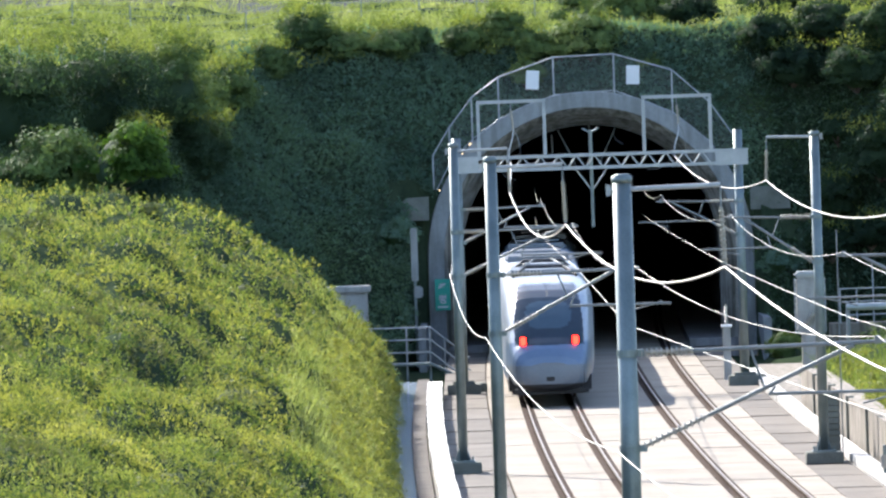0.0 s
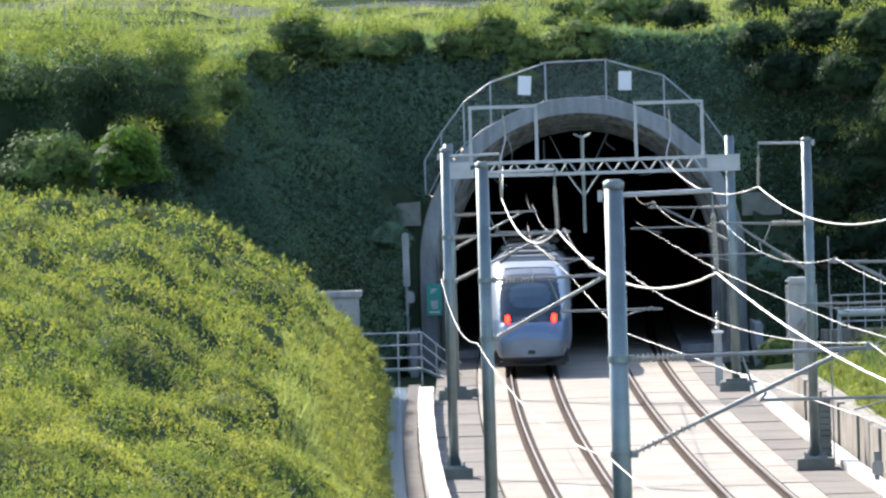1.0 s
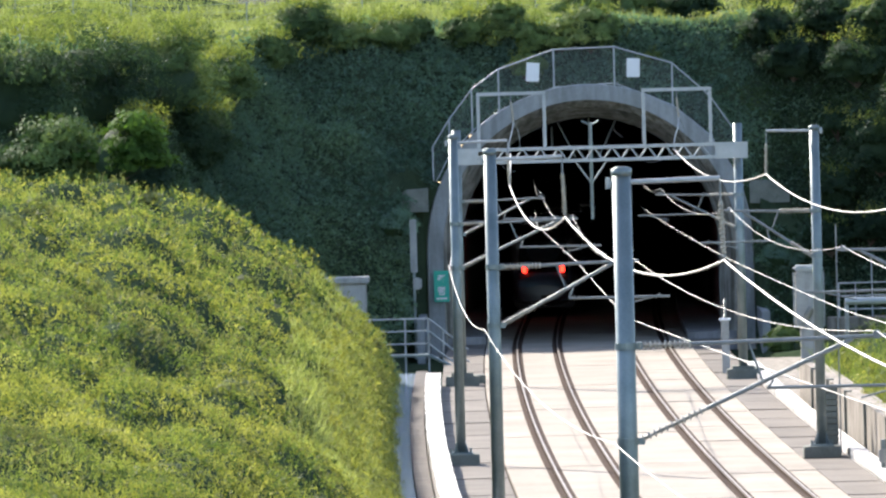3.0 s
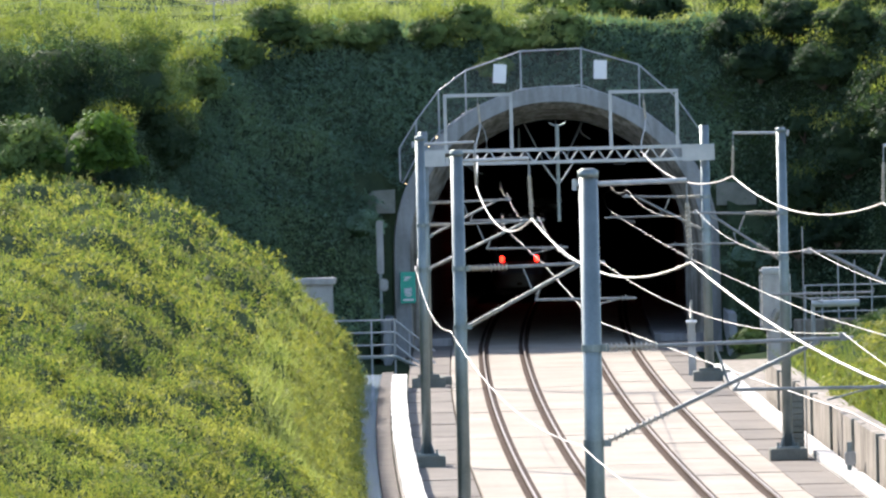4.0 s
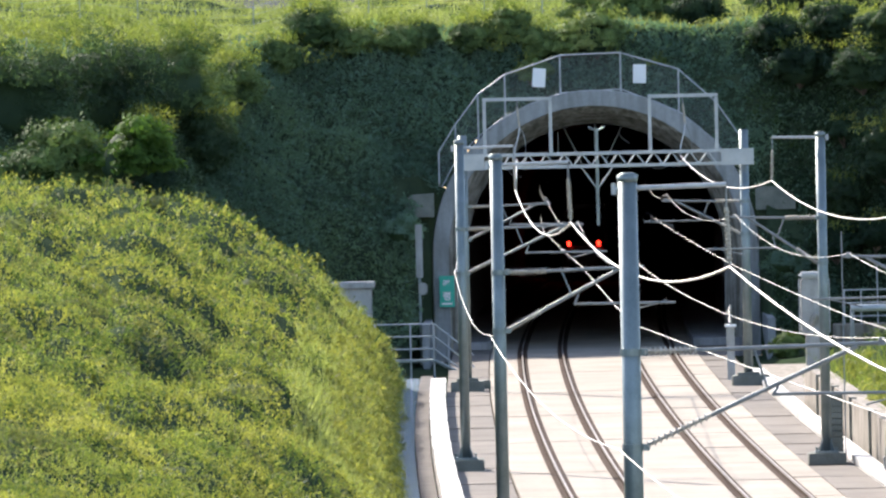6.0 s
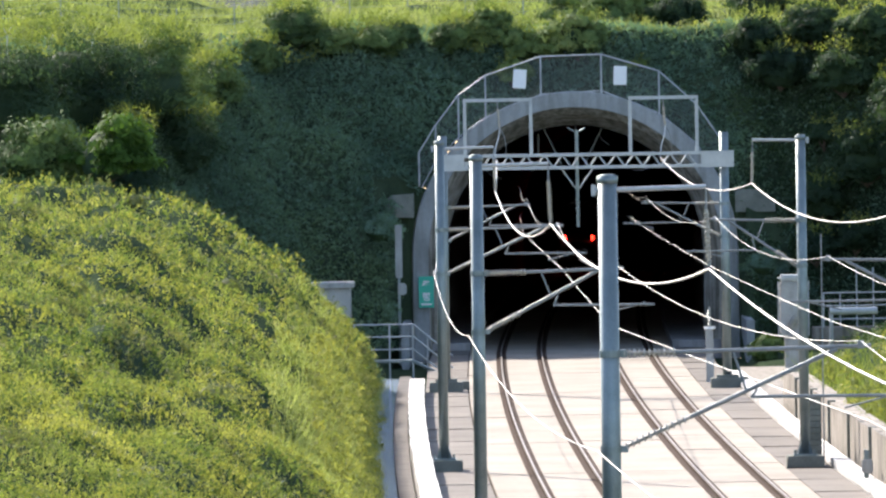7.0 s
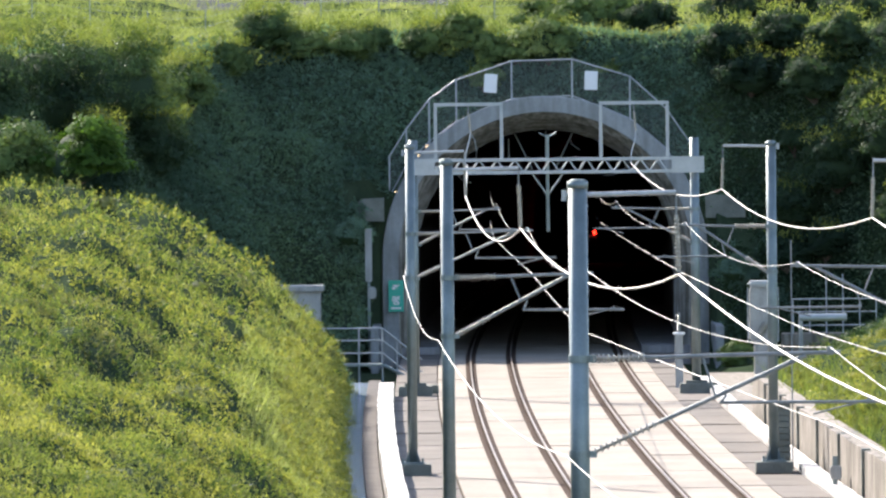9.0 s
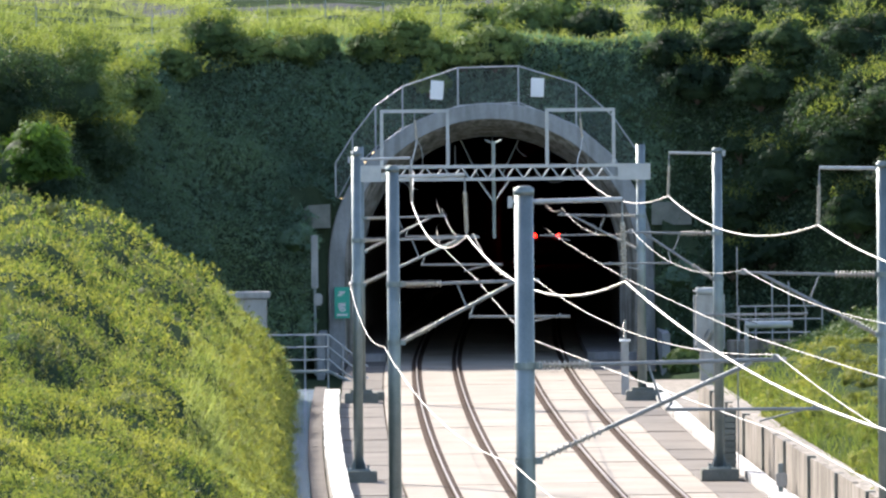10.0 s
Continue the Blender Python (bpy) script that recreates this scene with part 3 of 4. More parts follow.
def feeder_arm(top, side, z, reach, drop, r=0.13):
    s = side
    part("feeder_arm", rods(((s * (-r - 0.06), 0, z), (s * reach, 0, z + 0.03), 0.035), (((s * -r - s * 0.05), 0, z - 0.08), (s * -r - s * 0.05, 0, z + 0.08), 0.04)), GALV_L, top)
    part("shackle", rods(((s * reach, 0, z), (s * reach, 0, z - 0.3), 0.016)), TUBE, top)
    part("hanging_insulator", sheds((s * reach, 0, z - 0.3), (s * (reach + 0.03), 0, z - drop), 0.03, 0.055, 11), CERAMIC, top, "hanging ribbed insulator string")


def mast(x, d, h, side, z_top, z_low, reach, reg_z, feeder_z, feeder_reach, drop, r=0.13, label="round galvanised steel catenary mast with bracket arm"):
    m = empty("catenary_mast", (x, d, 0), label, "mast", "catenary masts")
    pole(m, h, r)
    cantilever(m, side, z_top, z_low, reach, reg_z, r)
    feeder_arm(m, side, feeder_z, feeder_reach, drop, r)
    return m


LEFT = [(-2.25, 199.0), (-0.98, 150.0), (1.17, 110.0), (4.4, 72.0)]
RIGHT = [(7.15, 198.5), (8.66, 150.0), (11.0, 110.0), (14.2, 72.0)]
REACH_L = [3.05, 2.72, 3.62, 3.2]
FALL = [0.0, 0.0, 0.25, 1.1]                # how far the arms sit below the first mast's
REACH_R = [2.25, 2.75, 2.6, 2.9]
for (x, d), reach, fall in zip(LEFT, REACH_L, FALL):
    mast(x, d, 8.58 - max(0, fall - 0.3), 1, 6.27 - fall, 5.12 - fall * 1.9 if d > 100 else 4.0, reach, 5.62 - fall, 8.38 - (fall if d < 100 else 0), 1.42, 1.12, 0.128 if d > 120 else 0.142)
for (x, d), reach in zip(RIGHT, REACH_R):
    mast(x, d, 8.58, -1, 6.38, 5.2, reach, 5.62, 8.46, 1.25, 1.1)


# gantry in front of the portal
GANTRY_D, LEG_L, LEG_R = 252.0, -2.74, 6.55


def gantry():
    g = empty("gantry", (0, GANTRY_D, 0), "pale steel lattice gantry on two round legs", "gantry")
    for x in (LEG_L, LEG_R):
        bm = rod(bmesh.new(), (x, 0, 0.1), (x, 0, 8.42), 0.15, sides=18)
        part("leg", bm, GALV, g, smooth=True)
        part("base_plate", boxed(x - 0.36, x + 0.36, -0.33, 0.33, 0.30, 0.40, bevel=0.01), FOUND, g)
        part("foundation", boxed(x - 0.55, x + 0.55, -0.5, 0.5, -0.45, 0.30, bevel=0.03), FOUND, g)
        part("side_block", boxed(x - 0.1, x + 0.75, 1.6, 2.4, -0.45, 0.25, bevel=0.03), FOUND, g)
    z0, z1 = 7.32, 7.74
    for name, z in (("lower_chord", z0), ("upper_chord", z1)):
        for y in (-0.2, 0.2):
            part(name, boxed(LEG_L, LEG_R + 0.3, y - 0.045, y + 0.045, z - 0.05, z + 0.05, bevel=0.008), GALV_L, g)
    n = 26
    step = (LEG_R - 0.9 - (LEG_L + 0.7)) / n
    for y in (-0.2, 0.2):
        for i in range(n):
            a = LEG_L + 0.7 + i * step
            za, zb = (z0, z1) if i % 2 == 0 else (z1, z0)
            part("brace", rods(((a, y, za), (a + step, y, zb), 0.026), sides=6), GALV_L, g)
    part("end_plate", boxed(LEG_L + 0.02, LEG_L + 0.72, -0.27, -0.24, z0 - 0.06, z1 + 0.06, bevel=0.006), GALV_L, g)
    part("end_plate", boxed(LEG_R - 0.75, LEG_R + 0.32, -0.27, -0.24, z0 - 0.06, z1 + 0.06, bevel=0.006), GALV_L, g)
    for a, b in ((-1.99, 0.19), (3.47, 5.67)):
        t = 0.055
        part("upright", boxed(a - t, a + t, -0.06, 0.06, 7.80, 9.52, bevel=0.008), GALV_L, g)
        part("upright", boxed(b - t, b + t, -0.06, 0.06, 7.80, 9.52, bevel=0.008), GALV_L, g)
        part("crossbar", boxed(a - t, b + t, -0.06, 0.06, 9.525, 9.64, bevel=0.008), GALV_L, g)
        m = (a + b) / 2
        part("hanging_insulator", sheds((m, 0, 9.3), (m + 0.06, 0, 8.65), 0.03, 0.05, 9), CERAMIC, g, "hanging insulator string")
        part("shackle", rods(((m, 0, 9.53), (m, 0, 9.28), 0.02)), TUBE, g)
        part("jumper", tube_along([(m + 0.06, 0, 8.65), (m + 0.02, -0.1, 8.35), (m - 0.1, -0.2, 7.95), (m - 0.12, -0.3, 7.6)], 0.02), WIRE, g)
        part("jumper_tail", tube_along([(m + 0.06, 0, 8.65), (m + 0.2, 0, 8.4), (m + 0.26, 0, 8.1), (m + 0.25, 0, 7.8)], 0.016), TUBE, g)
    # drop post between the tracks
    x = 1.70
    part("drop_post", boxed(x - 0.05, x + 0.05, -0.05, 0.05, 5.36, 8.56, bevel=0.008), GALV, g)
    for s in (-1, 1):
        part("post_brace", rods(((x, 0, 6.55), (x + s * 0.5, 0, 7.26), 0.025)), GALV_L, g)
        part("post_brace", rods(((x + s * 0.05, 0, 8.5), (x + s * 0.28, 0, 8.62), 0.025)), GALV, g)
    return g


gantry()


def bore_fittings():
    """Droppers and struts under the crown, just inside the mouth."""
    f = empty("crown_support", (PORTAL_X, 296, 0), "pale steel drop tubes and struts under the tunnel crown", "support")
    part("drop_tube", rods(((0.1, 0, 8.7), (0.1, 0, 7.2), 0.045)), TUBE, f)
    part("drop_tube", rods(((-1.35, 0, 8.2), (-1.35, 0, 7.35), 0.03)), TUBE, f)
    for s in (-1, 1):
        part("strut", rods(((s * 1.15, 0, 8.45), (s * 0.45, 0, 7.0), 0.032)), TUBE, f)
    part("jumper", tube_along([(1.0, -0.3, 8.2), (1.12, -0.3, 7.95), (1.4, -0.3, 7.75)], 0.022), WIRE, f)
    part("jumper", tube_along([(2.3, -0.3, 6.75), (2.7, -0.3, 6.75), (3.1, -0.3, 6.95), (3.35, -0.3, 7.3)], 0.022), WIRE, f)
    part("jumper", tube_along([(-3.5, -0.3, 7.0), (-3.2, -0.3, 6.65), (-2.8, -0.3, 6.5)], 0.018), TUBE, f)


bore_fittings()
for s, x, reach in ((1, LEG_L, 2.72), (-1, LEG_R, 2.6)):
    c = empty("bracket_arm", (x, GANTRY_D, 0), "steel bracket arm with ribbed insulators on a gantry leg", "bracket arm", "gantry bracket arms")
    cantilever(c, s, 6.06, 4.97, reach, 5.45, 0.15)


def span(name, points, sag, r, label, mat=WIRE, n=14):
    """One line strung from support to support with its sag."""
    pts = []
    for (a, b), sg in zip(zip(points, points[1:]), sag):
        a, b = Vector(a), Vector(b)
        for i in range(n):
            t = i / n
            p = a.lerp(b, t)
            pts.append((p.x, p.y, p.z - sg * 4 * t * (1 - t)))
    pts.append(points[-1])
    ob = part(name, tube_along(pts, r * 0.82), mat, None, "", smooth=True)
    return tagged(ob, label, "wire", "overhead wires")


def lines():
    # feeder lines on the hanging insulators
    lf = [(-0.95, GANTRY_D - 0.3, 7.6)] + [(x + 1.45, d, 7.22 - (q - 0.2 if d < 100 else 0)) for (x, d), q in zip(LEFT, FALL)]
    span("feeder_wire", lf, [0.05, 0.62, 0.60, 0.5], 0.021, "bright stranded feeder wire hung on insulators")
    rf = [(4.45, GANTRY_D - 0.3, 7.6)] + [(x - 1.28, d, 7.36) for x, d in RIGHT]
    span("feeder_wire", rf, [0.55, 0.55, 0.6, 0.6], 0.020, "bright stranded feeder wire hung on insulators")
    # messenger and contact wires of both tracks
    for axis, rows, reach, s, zt in ((0, LEFT, REACH_L, 1, 6.40), (SPACING, RIGHT, REACH_R, -1, 6.50)):
        sup = [(float(trk(640)) + axis, 640, 4.4), (float(trk(500)) + axis, 500, 5.2), (float(trk(400)) + axis, 400, 5.6), (float(trk(340)) + axis, 340, 6.0), (float(trk(296)) + axis, 296, 6.2)]
        sup += [((LEG_L + 2.72) if s > 0 else (LEG_R - 2.6), GANTRY_D, 6.34)]
        drop = FALL if s > 0 else [0, 0, 0, 0]
        sup += [(x + s * q, d, zt - f) for (x, d), q, f in zip(rows, reach, drop)]
        span("messenger_wire", sup, [0.4, 0.4, 0.4, 0.3, 0.3, 0.45, 0.45, 0.42, 0.4], 0.0075, "bronze messenger wire over the track")
        low = [(x, d, z - (1.15 if d > 260 else 0)) for x, d, z in sup[:5]] + [(x - s * 0.1 * (-1) ** i, d, 5.20 - 0.8 * f) for i, ((x, d, z), f) in enumerate(zip(sup[5:], [0] + drop))]
        span("contact_wire", low, [0.02] * 9, 0.009, "copper contact wire over the track")
    # earth wires on the outer side of the masts
    span("earth_wire", [(LEG_L - 0.2, GANTRY_D, 5.3)] + [(x - 0.2, d, z) for (x, d), z in zip(LEFT, (5.2, 5.05, 4.62, 4.6))], [0.5, 0.45, 0.4, 0.4], 0.011, "thin bright earth wire along the masts")


lines()


# ---------------------------------------------------------------- equipment by the line
def trackside():
    # steel stair and landing beside the portal
    st = empty("access_stair", (0, 272, 0), "galvanised steel access stair with tube railings", "stair")
    part("landing", boxed(-6.3, -4.1, -0.6, 0.6, 0.28, 0.36, bevel=0.01), GALV, st)
    for x in (-6.2, -4.95, -4.12):
        part("leg", rods(((x, -0.5, -0.4), (x, -0.5, 1.66), 0.035)), GALV_L, st)
    for z in (0.75, 1.2, 1.64):
        part("handrail", rods(((-6.3, -0.5, z), (-4.1, -0.5, z), 0.028)), GALV_L, st)
        part("stair_rail", rods(((-4.1, -0.5, z), (-2.7, -0.5, z - 1.15), 0.028)), GALV_L, st)
    part("stringer", rods(((-4.1, -0.5, 0.32), (-2.75, -0.5, -0.35), 0.06)), GALV, st)
    for i in range(5):
        part("tread", boxed(-4.05 + i * 0.28, -3.8 + i * 0.28, -0.5, 0.5, 0.20 - i * 0.15, 0.23 - i * 0.15), GALV, st)
    for x, z in ((-3.6, 0.85), (-3.1, 0.45)):
        part("baluster", rods(((x, -0.5, z - 0.95), (x, -0.5, z + 0.4), 0.022)), GALV_L, st)
    # small hut behind the bank
    hut = empty("equipment_hut", (-7.25, 276, 0), "grey concrete equipment hut with flat roof", "hut")
    part("body", boxed(-0.85, 0.85, -0.8, 0.8, -0.4, 2.85, bevel=0.02), CABIN, hut)
    part("roof", boxed(-0.97, 0.97, -0.95, 0.95, 2.86, 3.08, bevel=0.03), CABIN, hut)
    # camera pole
    p = empty("signal_pole", (-4.85, 288, 0), "grey square post with a box and camera head", "pole")
    part("post", boxed(-0.05, 0.05, -0.05, 0.05, -0.4, 2.9, bevel=0.01), GALV, p)
    part("tall_box", boxed(-0.13, 0.13, -0.1, 0.1, 2.9, 4.9, bevel=0.02), CABIN, p)
    part("head", boxed(-0.05, 0.28, -0.18, 0.12, 2.25, 2.7, bevel=0.06), CABIN, p)
    # cabinet on its post
    c = empty("transformer_cabinet", (9.1, 262, 0), "tall grey cabinet with rounded hood in a wire guard", "cabinet")
    part("stand", boxed(-0.3, 0.3, -0.3, 0.3, -0.4, 1.35, bevel=0.02), CABIN, c)
    part("body", boxed(-0.45, 0.45, -0.4, 0.4, 1.36, 3.2, bevel=0.05), CABIN, c)
    part("hood", boxed(-0.5, 0.5, -0.48, 0.48, 3.21, 3.42, bevel=0.08), GALV_L, c)
    part("insulator", sheds((-0.1, -0.45, 1.6), (0.1, -0.45, 2.0), 0.1, 0.16, 4), CERAMIC, c)
    for sx in (-0.52, 0.52):
        part("guard_bar", rods(((sx, -0.5, 1.35), (sx, -0.5, 3.2), 0.02)), GALV_L, c)
    part("guard_bar", rods(((-0.52, -0.5, 1.36), (0.52, -0.5, 1.36), 0.02)), GALV_L, c)
    # platform with horizontal tank-like cover and railings
    t = empty("platform", (11.6, 272, 0), "steel platform with railings and a pale roof", "platform")
    part("roof", rod(bmesh.new(), (-0.85, 0, 1.85), (0.85, 0, 1.85), 0.13, sides=14), GALV_L, t)
    for x in (-0.8,):
        part("leg", rods(((x, 0, -0.3), (x, 0, 1.8), 0.08)), CABIN, t)
    rl = empty("railing", (12.4, 284, 0), "galvanised tube railing on a concrete edge", "railing")
    for i in range(6):
        part("post", rods(((-1.4 + i * 0.62, 0, -0.2), (-1.4 + i * 0.62, 0, 2.2 + (0.9 if i in (2, 3) else 0)), 0.03)), GALV_L, rl)
    for z in (1.2, 1.7, 2.18):
        part("rail", rods(((-1.4, 0, z), (1.7, 0, z), 0.026)), GALV_L, rl)
    part("edge", boxed(-1.8, 2.2, -0.2, 1.5, -0.3, 0.9, bevel=0.03), WALLC, rl)
    # white post with small head beside the gantry leg
    w = empty("marker_post", (6.1, 257, 0), "white trackside post with insulator on top", "post")
    part("post", boxed(-0.13, 0.13, -0.13, 0.13, -0.2, 1.75, bevel=0.02), CABIN, w)
    part("cap", boxed(-0.19, 0.19, -0.19, 0.19, 1.75, 1.83, bevel=0.01), SIGNW, w)
    part("insulator", sheds((0, 0, 1.83), (0, 0, 2.5), 0.04, 0.075, 5), CERAMIC, w)
    # small boxes along the cable trough
    for x, d in ((8.3, 188.5), (7.75, 214.0), (9.0, 168.0)):
        b = empty("trackside_box", (x, d, 0), "small grey trackside box on a post", "box", "trackside boxes")
        part("post", boxed(-0.06, 0.06, -0.05, 0.05, -0.1, 0.85, bevel=0.01), GALV, b)
        part("box", boxed(-0.12, 0.16, -0.14, 0.06, 0.28, 0.62, bevel=0.03), CABIN, b)
    # cabinet pair behind the east mast
    k = empty("balance_weight", (7.42, 199.3, 0), "dark stacked balance weights beside the mast", "balance weight")
    for i in range(10):
        part("weight", boxed(-0.2, 0.2, -0.15, 0.15, 0.15 + i * 0.16, 0.30 + i * 0.16, bevel=0.015), FOUND, k)
    part("guide_rod", rods(((-0.25, -0.2, 0), (-0.25, -0.2, 6.0), 0.02), ((0.25, -0.2, 0), (0.25, -0.2, 6.0), 0.02)), TUBE, k)


trackside()


# ---------------------------------------------------------------- train
def car_profile(hw, zb, zt, n=28, power=4.0):
    """Rounded cross-section, from the lower side up over the roof and down."""
    pts = []
    zc, hz = (zb + zt) / 2, (zt - zb) / 2
    for k in range(n):
        a = -math.pi / 2 + math.tau * k / n
        c, s = math.cos(a), math.sin(a)
        pts.append((hw * math.copysign(abs(c) ** (2 / power), c), zc + hz * math.copysign(abs(s) ** (2 / power), s)))
    return pts


def shell(stations, n=28):
    """Body skin from stations (y, half width, bottom, top, power)."""
    v, f = [], []
    for y, hw, zb, zt, p in stations:
        v += [(x, y, z) for x, z in car_profile(hw, zb, zt, n, p)]
    for j in range(len(stations) - 1):
        for i in range(n):
            a, b = j * n + i, j * n + (i + 1) % n
            f.append((a, b, b + n, a + n))
    f.append(tuple(range(n))[::-1])
    f.append(tuple(range(len(v) - n, len(v))))
    return v, f


def skin_to_parts(v, f, top, choose, mats):
    """Splits a skin into one mesh a part by the middle of each face."""
    groups = {}
    for face in f:
        c = sum((Vector(v[i]) for i in face), Vector()) / len(face)
        groups.setdefault(choose(c), []).append(face)
    for name, faces in groups.items():
        used = sorted({i for face in faces for i in face})
        m = {a: b for b, a in enumerate(used)}
        ob = new(name, mesh_from(name, [v[i] for i in used], [[m[i] for i in face] for face in faces], mats[name], smooth=True))
        ob.parent = top


CAR = 23.5


def under(top, y0, y1):
    part("underframe", boxed(-1.3, 1.3, y0, y1, 0.28, 0.95, bevel=0.1), SKIRT, top)
    for y in (y0 + 3.0, y1 - 3.0):
        bg = part("bogie", boxed(-1.15, 1.15, y - 1.7, y + 1.7, 0.35, 0.75, bevel=0.08), SKIRT, top)
        for dy in (-1.25, 1.25):
            for s in (-1, 1):
                x = s * 0.752
                part("wheel", rod(bmesh.new(), (x - 0.065, y + dy, 0.545), (x + 0.065, y + dy, 0.545), 0.43, sides=24), RAILRUST, bg)


def roof_gear(top, y0, pan):
    part("roof_fairing", boxed(-1.15, 1.15, y0, y0 + 5.0, 3.78, 4.02, bevel=0.1), BODYG, top)
    part("air_unit", boxed(-0.95, 0.95, y0 + 6.0, y0 + 9.5, 3.80, 4.08, bevel=0.1), BODYG, top)
    if pan:
        p = part("pantograph", rods(((-0.7, y0 + 2.0, 4.12), (0.7, y0 + 2.0, 4.12), 0.04), ((-0.8, y0 + 3.9, 4.35), (0.8, y0 + 3.9, 4.35), 0.035), ((-0.6, y0 + 2.0, 4.12), (-0.25, y0 + 4.2, 4.3), 0.03), ((0.6, y0 + 2.0, 4.12), (0.25, y0 + 4.2, 4.3), 0.03)), TUBE, top)
        for s in (-1, 1):
            part("pan_insulator", sheds((s * 0.6, y0 + 2.0, 4.0), (s * 0.6, y0 + 2.0, 4.2), 0.05, 0.09, 3), CERAMIC, p)
        part("roof_cable", tube_along([(-1.0, y0 - 1, 3.85), (-0.6, y0 + 0.2, 4.12), (0.6, y0 + 0.2, 4.12), (1.0, y0 - 1, 3.85)], 0.05, 8), SKIRT, top)
        part("roof_cable", tube_along([(-1.05, y0 + 5.6, 3.85), (-0.6, y0 + 5.4, 4.2), (0.6, y0 + 5.4, 4.2), (1.05, y0 + 5.6, 3.85)], 0.06, 8), SKIRT, top)


def tail_car():
    top = empty("tail_car", (0, 242, 0), "white and blue express train tail car with dark windscreen", "train", "train cars")
    st = [(0.0, 0.75, 0.62, 1.30, 2.6), (0.05, 0.98, 0.50, 1.50, 2.8), (0.18, 1.14, 0.42, 1.72, 3.0), (0.40, 1.23, 0.38, 1.90, 3.2), (0.65, 1.28, 0.36, 2.06, 3.4),
          (1.0, 1.33, 0.35, 2.38, 3.6), (1.4, 1.37, 0.35, 2.72, 3.8), (1.8, 1.41, 0.35, 3.02, 4.0), (2.2, 1.44, 0.35, 3.28, 4.2), (2.7, 1.47, 0.35, 3.50, 4.4),
          (3.3, 1.50, 0.35, 3.66, 4.6), (4.2, 1.54, 0.35, 3.78, 4.8), (5.5, 1.56, 0.35, 3.84, 5.0), (8.0, 1.57, 0.35, 3.85, 5.0), (CAR - 0.25, 1.57, 0.35, 3.85, 5.0)]
    fine = []
    for a, b in zip(st, st[1:]):
        k = 8 if a[0] < 4 else 4
        for i in range(k):
            t = i / k
            fine.append(tuple(p + (q - p) * t for p, q in zip(a, b)))
    fine.append(st[-1])
    fine = [(y, hw * 0.95, zb, zt, p) for y, hw, zb, zt, p in fine]

    def choose(c):
        if c.y < 3.7 and c.z > 1.84 and abs(c.x) < 1.08 - max(0, c.y - 1.4) * 0.09 and c.z > 1.2 + c.y * 0.6:
            return "tinted_window" if ((c.y - 1.5) / 0.55) ** 2 + (c.x / 0.72) ** 4 < 1 else "windscreen"
        if c.z < 0.62:
            return "skirt"
        if c.y < 2.6 and c.z < 1.92 and abs(c.x) < 1.36:
            return "blue_nose" if c.z > 1.22 else "grey_nose"
        if c.y > 5 and 1.95 < c.z < 2.75 and abs(c.x) > 1.4:
            return "side_window_band"
        if 0.62 <= c.z < 1.2:
            return "lower_body"
        return "body"
    v, f = shell(fine, 96)
    skin_to_parts(v, f, top, choose, dict(tinted_window=GLASSL, windscreen=GLASSD, skirt=SKIRT, blue_nose=BODYB, grey_nose=BODYG, side_window_band=GLASSD, lower_body=BODYB, body=BODYW))
    under(top, 1.2, CAR - 0.4)
    part("plough", boxed(-1.12, 1.12, 0.35, 1.4, 0.30, 0.55, bevel=0.08), SKIRT, top)
    part("coupler_hatch", boxed(-0.13, 0.13, -0.03, 0.1, 0.72, 0.86, bevel=0.02), SKIRT, top)
    part("nose_seam", tube_along([(-1.05, 0.16, 0.55), (-1.06, 0.17, 1.15), (-0.75, 0.22, 1.52), (-0.3, 0.23, 1.66), (0.3, 0.23, 1.66), (0.75, 0.22, 1.52), (1.06, 0.17, 1.15), (1.05, 0.16, 0.55)], 0.012, 6), SKIRT, top)
    for s in (-1, 1):
        lamp = part("lamp_housing", boxed(s * 0.82 - 0.15, s * 0.82 + 0.15, 0.42, 0.8, 1.80, 2.18, bevel=0.06), GLASSD, top)
        part("tail_lamp", boxed(s * 0.82 - 0.085, s * 0.82 + 0.085, 0.385, 0.43, 1.84, 2.10, bevel=0.03), TAIL, lamp, "glowing red tail lamp")
    roof_gear(top, 8.0, True)
    return top


def middle_car(name):
    top = empty(name, (0, 266, 0), "white and blue express train coach with a window band", "train", "train cars")
    st = [(0.25, 1.5, 0.4, 3.78, 5.0), (0.4, 1.57, 0.35, 3.85, 5.0), (CAR / 2, 1.57, 0.35, 3.85, 5.0), (CAR - 0.4, 1.57, 0.35, 3.85, 5.0), (CAR - 0.25, 1.5, 0.4, 3.78, 5.0)]

    def choose(c):
        if c.z < 0.62:
            return "skirt"
        if 1.95 < c.z < 2.75 and abs(c.x) > 1.4:
            return "side_window_band"
        if c.z < 1.2:
            return "lower_body"
        return "body"
    v, f = shell(st, 44)
    skin_to_parts(v, f, top, choose, dict(skirt=SKIRT, side_window_band=GLASSD, lower_body=BODYB, body=BODYW))
    under(top, 0.6, CAR - 0.6)
    roof_gear(top, 6.0, False)
    part("gangway", boxed(-0.9, 0.9, -0.25, 0.25, 0.9, 3.5, bevel=0.1), SKIRT, top)
    return top


cars = [tail_car(), middle_car("coach"), middle_car("coach"), middle_car("coach")]


